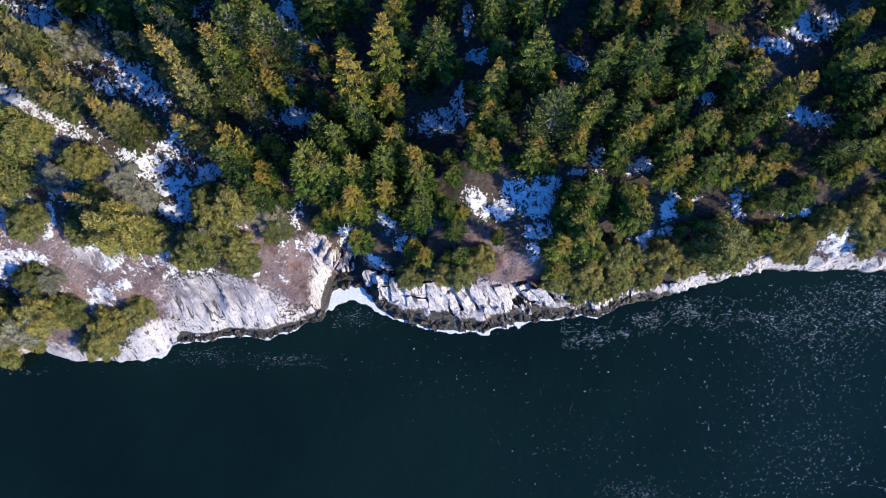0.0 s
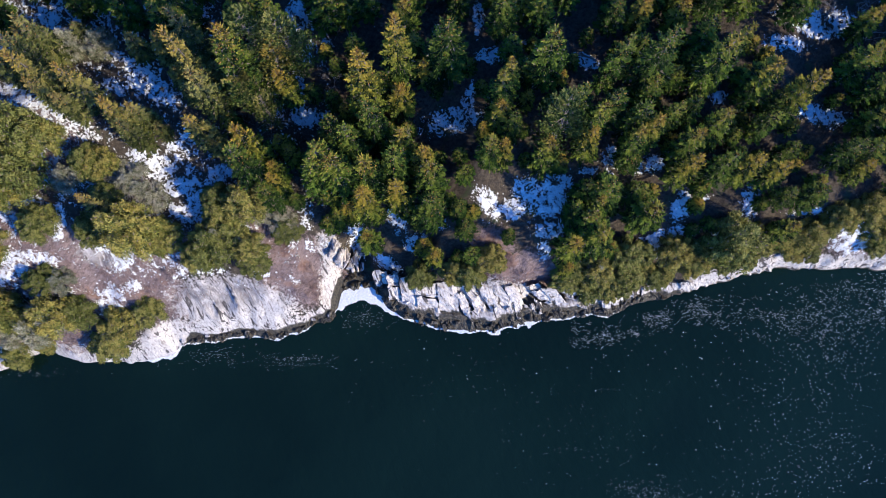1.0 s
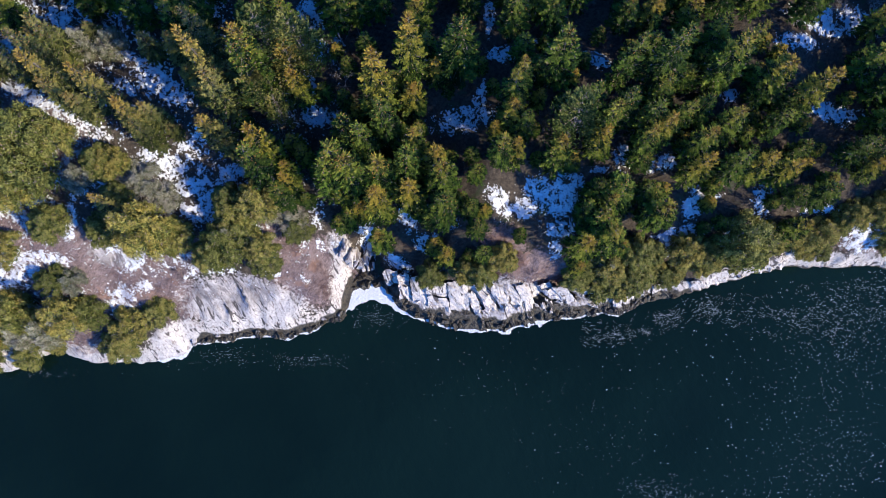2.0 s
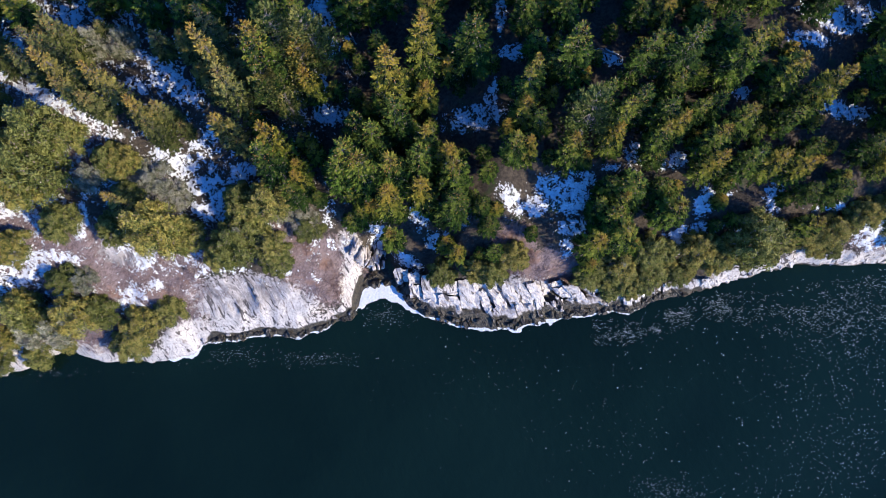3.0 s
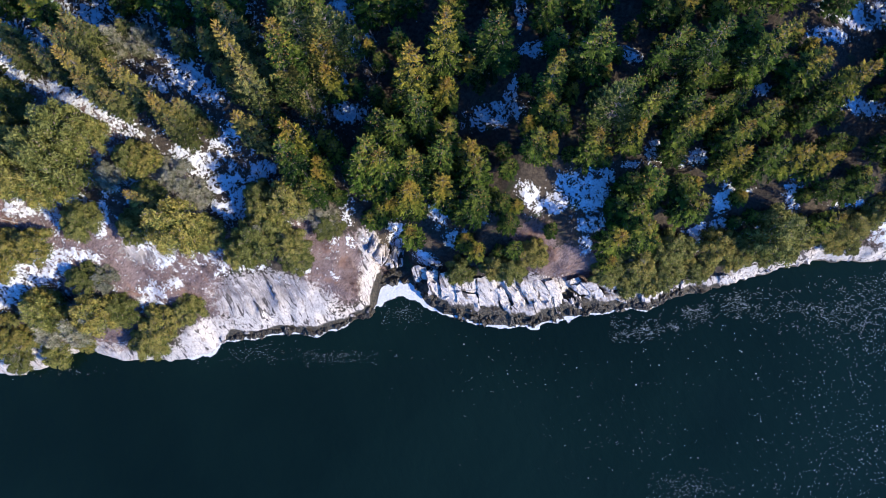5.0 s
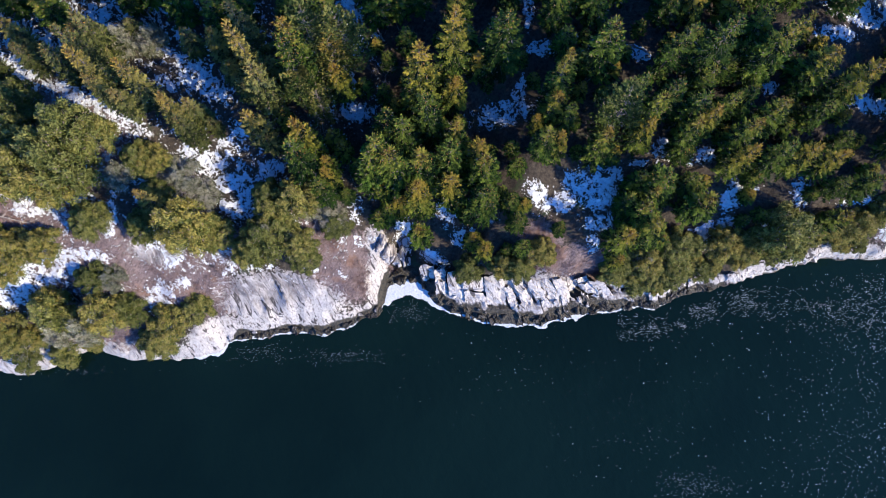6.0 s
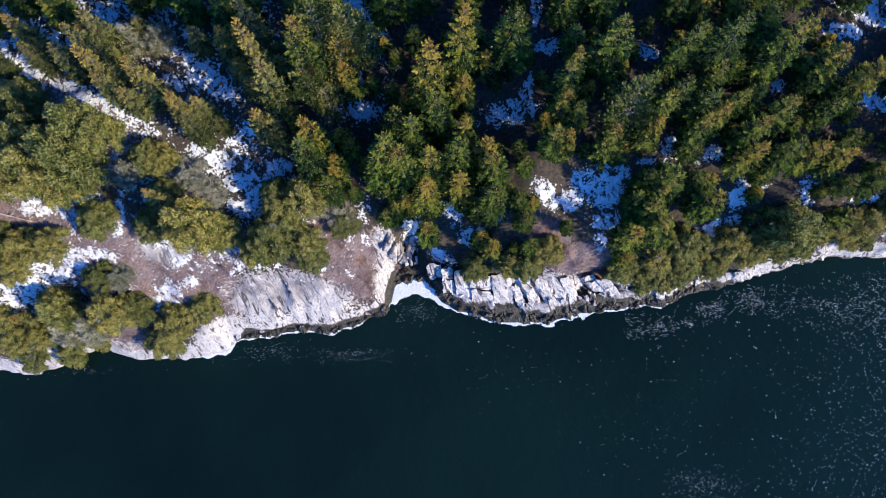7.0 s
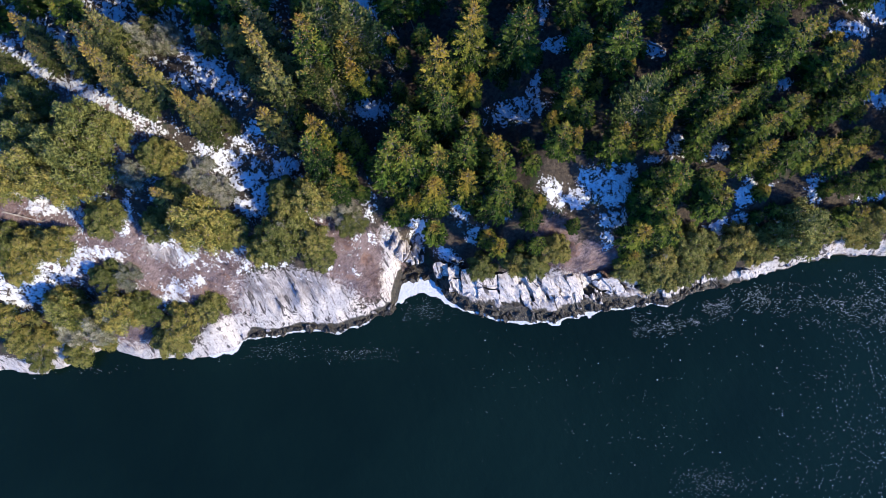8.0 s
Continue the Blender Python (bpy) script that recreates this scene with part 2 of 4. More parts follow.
def mound(x, y, cx, cy, rx, ry):
    return np.exp(-(((x - cx) / rx) ** 2) - ((y - cy) / ry) ** 2)


def ground_z(x, y):
    x, y = np.asarray(x, float), np.asarray(y, float)
    d = inland(x, y)
    e = np.maximum(d, 0)
    e = e - 1.2 * (1 - np.exp(-e / 1.5))
    z = 20 * (1 - np.exp(-e / 14))
    z = z * (1 + 0.30 * ease(-x, 44, 58) * (1 - ease(d, 18, 30)) - 0.10 * ease(x, 36, 50) * ease(y, 26, 40))
    z += 3.0 * ease(x, 26, 36) * ease(d, 0.0, 0.9) * (1 - ease(d, 6, 14))
    z -= (2.6 - 1.5 * ease(x, 0, 8) * ease(d, 5.3, 6.6)) * ease(x, -11, -5) * (1 - ease(x, 17, 24)) * ease(d, 1.5, 4) * (1 - ease(d, 8, 16))
    z -= 1.1 * (1 - ease(x, -18, -14)) * ease(x, -50, -44) * ease(d, 3, 6) * (1 - ease(d, 12, 20))
    z += 2.2 * ease(x, 22, 36) * ease(d, 4, 9) + 1.8 * mound(x, y, 17, 36, 8, 6) + 1.5 * mound(x, y, -49, 30, 6, 4) + 1.5 * mound(x, y, -18.5, 18.5, 3, 3)
    z -= 1.8 * mound(x, y, -8, 28.5, 13, 5) + 1.6 * mound(x, y, 9, 20.5, 7, 4) + 1.9 * mound(x, y, -33, 24.5, 7, 3.5) + 2.6 * mound(x, y, -54, 20.5, 6, 4)
    gully = np.exp(-(((x + 13.0) / 2.0) ** 2)) * ease(y, 8, 11) * (1 - ease(y, 15, 22))
    z = np.where(d > 0, np.maximum(z - 5.0 * gully, 0.35 * np.minimum(z, 2.0)), z)
    rough = ease(d, 0.0, 3.0)
    z += rough * (0.45 * hash_noise(x, y, 5.0, 7) + 0.22 * hash_noise(x, y, 2.0, 8) + 0.10 * hash_noise(x, y, 0.8, 9))
    ridge = 1 - np.abs(hash_noise(x * 0.9 + y * 0.45, y * 0.25 - x * 0.12, 1.5, 15))
    z += (ease(d, 0.3, 1.5) * (1 - ease(d, 9, 13)) * (1 - ease(x, -15, -13)) * ease(x, -42, -38)) * (0.7 * ridge ** 4 - 0.1) * np.clip(0.25 + hash_noise(x, y, 3.3, 16), 0, 1)
    z += 4.0 * ease(d, 45, 200) * hash_noise(x, y, 90.0, 11) + 30 * ease(d, 80, 900)
    return np.where(d > 0, z + 0.02, -0.8 * np.abs(d) ** 0.75 - 0.02).clip(-14, 80)


TAB_X, TAB_Y, TAB = -90.0, -40.0, 0.2
_gx, _gy = np.meshgrid(np.arange(TAB_X, 90, TAB), np.arange(TAB_Y, 70, TAB))
TAB_D, TAB_Z = inland(_gx, _gy), ground_z(_gx, _gy)


def looked_up(table, x, y):
    """A table's value at one place, between its four nearest."""
    u, v = (x - TAB_X) / TAB, (y - TAB_Y) / TAB
    i, j = int(u), int(v)
    f, g = u - i, v - j
    return float((table[j, i] * (1 - f) + table[j, i + 1] * f) * (1 - g) + (table[j + 1, i] * (1 - f) + table[j + 1, i + 1] * f) * g)


def inland_at(x, y):
    return looked_up(TAB_D, x, y)


def land(x, y):
    return looked_up(TAB_Z, x, y)


# old snow: place, half length, half width, turn
SNOW_1 = [
    (-48.2, 40.9, 2.2, 1.0, -40), (-55.0, 37.7, 2.2, 1.3, -40), (-52.7, 35.2, 1.5, 1.3, -40), (-56.6, 34.0, 2.1, 0.9, -10), (-53.6, 32.5, 3.4, 0.9, -15), (-48.9, 29.8, 3.6, 1.6, -25),
    (-44.3, 27.8, 1.7, 1.2, -20), (-45.5, 36.6, 0.8, 0.5, 0), (-41.7, 37.1, 2.3, 0.7, -22), (-37.2, 37.6, 2.4, 0.7, -25), (-37.3, 35.3, 2.2, 0.7, -25), (-36.1, 33.0, 3.7, 1.4, -30),
    (-40.4, 32.9, 1.6, 0.7, -20), (-39.0, 39.4, 0.8, 0.4, 0), (-57.1, 28.3, 0.4, 0.8, 0), (-32.2, 27.4, 0.6, 1.3, 10), (-36.8, 24.3, 2.7, 1.6, -15), (-39.7, 23.5, 1.3, 0.8, 0),
]
SNOW_2 = [
    (-33.6, 26.0, 1.1, 1.0, 0), (-34.0, 21.7, 1.9, 1.1, 10), (-32.3, 22.2, 1.0, 1.9, 0), (-44.4, 21.6, 1.6, 0.4, 0), (-42.1, 20.8, 1.3, 0.6, -30), (-49.2, 21.9, 0.6, 0.6, 0),
    (-46.5, 20.8, 0.8, 0.4, 0), (-53.7, 20.4, 2.4, 1.1, -5), (-50.3, 19.4, 2.3, 0.8, -20), (-56.9, 18.4, 1.6, 1.1, 0), (-54.6, 18.5, 2.5, 0.8, -30), (-48.0, 17.2, 0.7, 2.4, -10),
    (-53.1, 16.9, 0.5, 1.1, 0), (-56.0, 13.8, 1.8, 1.6, 0), (-54.8, 12.6, 2.3, 1.3, -20), (-51.0, 13.1, 2.5, 0.8, -10), (-43.3, 15.6, 0.9, 1.5, -20), (-41.7, 12.8, 1.4, 0.7, 30),
]
SNOW_3 = [
    (-58.0, 12.1, 1.6, 0.7, 0), (-35.3, 12.9, 1.6, 1.2, -40), (-33.4, 18.6, 1.8, 0.9, -20), (-59.1, 10.0, 1.9, 1.3, 10), (-56.1, 11.0, 2.1, 0.7, 0), (-44.2, 8.3, 1.6, 2.0, -45),
    (-41.3, 10.0, 0.7, 1.1, -60), (-31.2, 12.1, 2.2, 0.5, 5), (-24.9, 11.7, 1.2, 0.5, 0), (-21.1, 15.6, 1.0, 0.8, 0), (-24.2, 13.9, 0.6, 0.6, 0), (-20.9, 11.2, 0.7, 0.5, -40),
    (-18.7, 15.3, 0.6, 0.8, 0), (-16.8, 15.9, 0.6, 0.9, 0), (-28.7, 23.3, 2.2, 1.0, 35), (-31.8, 20.7, 1.1, 1.7, 0), (-30.8, 18.5, 3.2, 0.9, -22), (-26.9, 16.7, 0.9, 0.6, 0),
]
SNOW_4 = [
    (-18.7, 19.1, 0.8, 1.9, 0), (-13.5, 19.6, 1.1, 1.1, 0), (-12.8, 16.9, 1.4, 1.9, 0), (-7.1, 19.5, 1.3, 1.8, 0), (-4.9, 15.9, 1.5, 1.1, -20), (-8.7, 13.5, 1.8, 0.8, -25),
    (-18.5, 41.8, 1.5, 2.7, -10), (-17.8, 37.7, 0.7, 1.2, 0), (-19.1, 33.1, 0.9, 2.4, 0), (-18.2, 30.3, 2.3, 1.0, 0), (-25.4, 41.3, 1.3, 0.5, -35), (-0.1, 29.7, 3.2, 1.2, 5),
    (1.9, 32.1, 0.7, 1.4, -20), (3.0, 41.1, 0.6, 1.7, 0), (4.7, 36.7, 2.1, 0.8, 0), (8.2, 37.8, 0.6, 0.4, 0), (15.6, 35.4, 1.5, 0.7, -25),
]
SNOW_5 = [
    (19.3, 25.0, 1.1, 1.3, -30), (16.4, 23.4, 1.2, 0.4, 0), (11.4, 20.6, 3.2, 2.2, 0), (4.4, 19.8, 1.9, 1.2, -45), (7.3, 19.3, 1.3, 1.2, 0), (12.2, 16.9, 2.0, 0.9, 0),
    (11.8, 14.6, 0.8, 1.1, 0), (15.2, 20.5, 1.2, 0.4, -30), (8.7, 21.7, 1.4, 1.2, 0), (13.6, 22.1, 1.2, 1.0, 0), (-1.5, 17.6, 0.6, 0.7, 0), (41.7, 41.0, 2.8, 1.3, 0),
    (39.7, 37.6, 2.5, 0.9, -5), (43.4, 39.4, 2.1, 0.8, -8), (47.0, 40.7, 1.7, 1.5, 0), (44.7, 29.8, 2.8, 1.0, -10), (31.7, 31.7, 1.1, 0.6, -20),
]
SNOW_6 = [
    (24.7, 24.4, 1.3, 0.8, 15), (22.8, 24.0, 1.1, 0.6, 0), (28.6, 19.7, 1.0, 1.9, -5), (30.1, 20.1, 1.7, 0.4, 15), (27.8, 16.3, 3.3, 0.7, 8), (26.2, 14.9, 0.9, 1.2, 0),
    (33.9, 15.7, 0.6, 1.1, 0), (36.8, 19.7, 1.1, 1.7, 10), (44.9, 18.9, 2.4, 0.4, 0), (51.7, 13.9, 2.7, 0.5, 3), (51.6, 16.8, 1.6, 0.7, 0), (51.6, 15.3, 1.5, 0.6, 0),
    (23.2, 13.4, 0.9, 0.5, 20), (-59.1, 9.9, 3.3, 2.0, 20), (-60.7, 37.1, 1.0, 0.9, 0), (-60.4, 30.0, 2.4, 1.8, -20), (-57.5, 28.5, 1.4, 0.7, 0),
]
SNOW_7 = [
    (-58.5, 35.8, 1.7, 0.9, -20), (-62.2, 8.9, 3.7, 1.7, 10), (-58.2, 11.5, 1.8, 1.4, 0), (54.3, 42.6, 2.2, 1.1, 0), (52.9, 16.4, 2.7, 2.1, 0), (52.4, 19.5, 0.8, 1.0, 0),
]
SNOW = SNOW_1 + SNOW_2 + SNOW_3 + SNOW_4 + SNOW_5 + SNOW_6 + SNOW_7


def inside(patches, x, y):
    """How far into the given ellipses each place lies: 1 at their middle, 0 at their rim, below 0 outside."""
    best = np.full(np.shape(x), -3.0)
    for px, py, rx, ry, turn in patches:
        c, s = math.cos(radians(turn)), math.sin(radians(turn))
        u, v = (x - px) * c + (y - py) * s, -(x - px) * s + (y - py) * c
        best = np.maximum(best, 1 - np.hypot(u / rx, v / ry))
    return best


HEATH_PATCHES = [(-47.9, 12.2, 9, 5.5, -10), (-40, 9.5, 7, 4.5, -20), (-20.5, 12.2, 5.5, 5, 0), (-52, 3.0, 6, 3, -15), (9.5, 12.2, 6, 2.4, -5),
                 (5, 14.5, 3, 3, 0), (-36, 14.5, 4, 3, 0), (-57, 16, 5, 5, 0), (-24, 17, 4, 3, 0), (56, 15.5, 7, 1.6, 0), (-40.5, 22.5, 3, 2, -20),
                 (-52, 27, 9, 5, -20), (-60, 21, 6, 6, 0), (-17, 11.5, 3, 3.5, 0)]
ROCK_PATCHES = [(-29, 7.6, 9, 4.4, -5), (-16.4, 10.0, 1.9, 4.6, 0), (-38.5, 3.6, 4.5, 2.4, 25), (-43.5, 14.2, 3.6, 2.2, 0), (-51.5, 17.0, 1.2, 1.0, 0),
                (-16.5, 15.2, 1.6, 2.4, 0), (-66, 20.5, 2.0, 1.2, 0), (-59.5, 20.0, 1.5, 1.2, 0), (3.5, 8.4, 15, 2.9, 0), (16.5, 9.2, 4, 1.6, 8)]


def ground_sheet():
    """One sheet, fine along the coast that is seen, coarser out to the horizon."""
    far = np.array([90, 110, 140, 190, 270, 400, 650, 1100, 2000, 3800.0])
    xs = np.concatenate([-far[::-1], np.arange(-78, 72.01, 0.34), far - 4])
    ys = np.concatenate([-np.array([3800, 1500, 600, 250, 120, 60, 35, 20, 12, 7.0]), np.arange(-4, 49, 0.31), far[0] - 36 + np.array([0, 8, 20, 40, 80, 160, 320, 700, 1500, 3700])])
    gx, gy = np.meshgrid(xs, ys)
    x, y = gx.ravel(), gy.ravel()
    z = ground_z(x, y)
    d = inland(x, y)
    snow = np.clip(inside(SNOW, x, y) * 1.5 + 0.50, -1, 0.83)
    sparse = (1 - ease(x, -16, -12)) * ease(d, 3.5, 7) * (1 - ease(d, 26, 34))
    snow = np.maximum(snow, -0.02 * sparse + 0.42 * sparse * hash_noise(x, y, 3.5, 30) - 1.0 * (1 - sparse))
    upper = (1 - ease(x, -30, -24)) * ease(d, 18, 24)
    snow = np.maximum(snow, 0.22 * upper + 0.35 * upper * hash_noise(x, y, 6.0, 31) - 1.0 * (1 - upper))
    far_wood = ease(y, 46, 56) + ease(-x, 72, 80) + ease(x, 62, 70)
    snow = np.maximum(snow, np.where(far_wood > 0, 0.35 * far_wood.clip(0, 1), -1))
    snow -= 1.2 * (1 - ease(d, 0.6, 2.2)) + 0.36 * (1 - ease(d, 9, 13)) * ease(x, -36, -33) * (1 - ease(x, -15, -13))
    heath = inside(HEATH_PATCHES, x, y) * 0.9 + 0.4
    rock = np.maximum(inside(ROCK_PATCHES, x, y) * 1.1 + 0.38, 1.15 - d / (1.5 + 0.5 * ease(-x, 10, 25) + 0.9 * ease(x, -10, -6) * (1 - ease(x, 18, 24))) * 0.62)
    z = z + 0.14 * np.clip(snow, 0, 1)
    nx, ny = len(xs), len(ys)
    i = (np.arange(ny - 1)[:, None] * nx + np.arange(nx - 1)[None, :]).ravel()
    faces = np.stack([i, i + 1, i + nx + 1, i + nx], 1)
    me = bpy.data.meshes.new("ground")
    me.from_pydata(np.stack([x, y, z], 1).tolist(), [], faces.tolist())
    for name, values in (("snow", snow), ("heath", heath), ("rock", rock)):
        me.attributes.new(name, "FLOAT", "POINT").data.foreach_set("value", np.clip(values, -2, 2).astype(np.float32))
    me.polygons.foreach_set("use_smooth", np.ones(len(faces), bool))
    me.materials.append(GROUND)
    return tagged(new("ground", me), "rocky wooded slope with brown heath and patches of old snow", "hillside", kind="structure")


def water_sheet():
    me = bpy.data.meshes.new("water")
    me.from_pydata([(-4000, -4000, 0), (4000, -4000, 0), (4000, 400, 0), (-4000, 400, 0)], [], [(0, 1, 2, 3)])
    me.materials.append(WATER)
    return tagged(new("water", me), "dark teal sea water with small ripples", "sea", kind="structure")


ground_sheet()
water_sheet()


# ---------------------------------------------------------------- small helpers for things
def mesh_of(name, verts, faces, mat, smooth=False):
    me = bpy.data.meshes.new(name)
    me.from_pydata([tuple(map(float, v)) for v in verts], [], [tuple(map(int, f)) for f in faces])
    if smooth:
        me.polygons.foreach_set("use_smooth", np.ones(len(faces), bool))
    me.materials.append(mat)
    return me


def part(name, me, parent, label=""):
    ob = new(name, me)
    ob.parent = parent
    return tagged(ob, label) if label else ob


class Spikes:
    """Many tapering twigs (three-sided) or needle sprays (two creased halves), as one mesh."""
    def __init__(self):
        self.a, self.b, self.w, self.t, self.o = [], [], [], [], []

    def add(self, a, b, w, tip=0.0, bough=0.5):
        self.a.append(a), self.b.append(b), self.w.append(w), self.t.append(tip), self.o.append(bough)

    def mesh(self, name, mat, blunt=0.0, flat=False):
        a, b, w = np.array(self.a, float), np.array(self.b, float), np.array(self.w, float)[:, None]
        d = b - a
        d /= np.linalg.norm(d, axis=1, keepdims=True) + 1e-9
        side = np.cross(d, np.where(np.abs(d[:, 2:3]) > 0.9, [[1.0, 0, 0]], [[0, 0, 1.0]]))
        side /= np.linalg.norm(side, axis=1, keepdims=True) + 1e-9
        up = np.cross(side, d)
        n = len(a)
        if blunt:
            ring = [a + w * (math.cos(q) * side + math.sin(q) * up) for q in (0.5, 2.6, 4.7)]
            top = [b + blunt * w * (math.cos(q) * side + math.sin(q) * up) for q in (0.5, 2.6, 4.7)]
            v = np.stack(ring + top, 1).reshape(-1, 3)
            f = np.array([(0, 1, 4, 3), (1, 2, 5, 4), (2, 0, 3, 5)])
            faces = (np.arange(n)[:, None, None] * 6 + f[None]).reshape(-1, 4)
        else:
            if flat:
                q = np.random.default_rng(n).uniform(-0.75, 0.75, (n, 1))
                side = np.cos(q) * side + np.sin(q) * up
                up = np.cross(side, d)
                m = a + (b - a) * 0.42
                v = np.stack([a, m + w * side - 0.3 * w * up, b, m - w * side - 0.3 * w * up], 1).reshape(-1, 3)
                f = np.array([(0, 1, 2), (0, 2, 3)])
            else:
                v = np.stack([a - w * side - 0.25 * w * up, a + 0.75 * w * up, a + w * side - 0.25 * w * up, b], 1).reshape(-1, 3)
                f = np.array([(0, 1, 3), (1, 2, 3), (2, 0, 3)])
            faces = (np.arange(n)[:, None, None] * 4 + f[None]).reshape(-1, 3)
        me = mesh_of(name, v, faces, mat)
        for key, values in (("tip", self.t), ("bough", self.o)):
            me.attributes.new(key, "FLOAT", "POINT").data.foreach_set("value", np.repeat(np.array(values, np.float32), len(v) // n))
        return me


# ---------------------------------------------------------------- shore foam
def along_shore(x0, x1, spacing):
    """Points along the waterline between two x, with the way out to sea."""
    pts = [p for p in SHORE if x0 - 6 <= p[0] <= x1 + 6]
    out = []
    for (ax, ay), (bx, by) in zip(pts[:-1], pts[1:]):
        n = max(1, int(math.hypot(bx - ax, by - ay) / spacing))
        for k in range(n):
            x, y = ax + (bx - ax) * k / n, ay + (by - ay) * k / n
            if x0 <= x <= x1:
                out.append((x, y))
    return out


def waterline(x, y):
    """Slides a place along the slope of the shore distance onto the real waterline; gives it and the way to sea."""
    for _ in range(5):
        d = inland_at(x, y)
        gx = (inland_at(x + 0.3, y) - inland_at(x - 0.3, y)) / 0.6
        gy = (inland_at(x, y + 0.3) - inland_at(x, y - 0.3)) / 0.6
        n = math.hypot(gx, gy) + 1e-6
        x, y = x - 0.7 * d * gx / n, y - 0.7 * d * gy / n
    return x, y, -gx / n, -gy / n


def foam_wash(x0, x1, y0, y1, reach, label, seed, wide=None):
    """Foam that lies against the rocks: small ragged cells of froth between the waterline and its outer edge."""
    rng, cell = random.Random(seed), 0.11
    xs, ys = np.arange(x0, x1, cell), np.arange(y0, y1, cell)
    gx, gy = np.meshgrid(xs, ys)
    d = inland(gx, gy)
    edge = reach * (0.95 + 0.75 * hash_noise(gx, gy, 1.3, seed) + 0.55 * hash_noise(gx, gy, 0.45, seed + 1))
    if wide:
        cx, cy, r, extra = wide
        edge += extra * np.exp(-((np.hypot(gx - cx, gy - cy) / r) ** 2))
    ends = ease(gx, x0, x0 + 1.2) * (1 - ease(gx, x1 - 1.2, x1))
    keep = (d < 0.25) & (d > -edge * ends)
    index, verts, faces = {}, [], []

    def corner(j, i):
        if (j, i) not in index:
            index[(j, i)] = len(verts)
            x, y = x0 + i * cell, y0 + j * cell
            verts.append((x + rng.uniform(-0.03, 0.03), y + rng.uniform(-0.03, 0.03), 0.04 + 0.05 * rng.random()))
        return index[(j, i)]
    for j, i in zip(*np.nonzero(keep)):
        faces.append((corner(j, i), corner(j, i + 1), corner(j + 1, i + 1), corner(j + 1, i)))
    ob = new("shore_foam", mesh_of("shore_foam", verts, faces, FOAM, True))
    return tagged(ob, label, "foam", kind="stuff")


foam_wash(-37.0, -26.0, 0.5, 5.5, 0.20, "thin white line of foam along the dark rocks", 1)
foam_wash(-25.5, -19.5, 1.0, 6.5, 0.20, "thin white line of foam under the headland", 2)
foam_wash(-16.2, 12.0, 2.0, 12.5, 0.21, "white foam washed into the cove and along the ledge", 3, (-12.4, 10.6, 3.1, 2.3))
foam_wash(11.5, 19.2, 3.0, 9.0, 0.19, "thin white line of foam below the ledge", 4)
foam_wash(19.4, 23.0, 3.5, 9.0, 0.22, "short white line of foam at the rocks", 5)
foam_wash(-42.0, -36.6, -1.5, 4.0, 0.22, "thin white line of foam under the headland", 6)


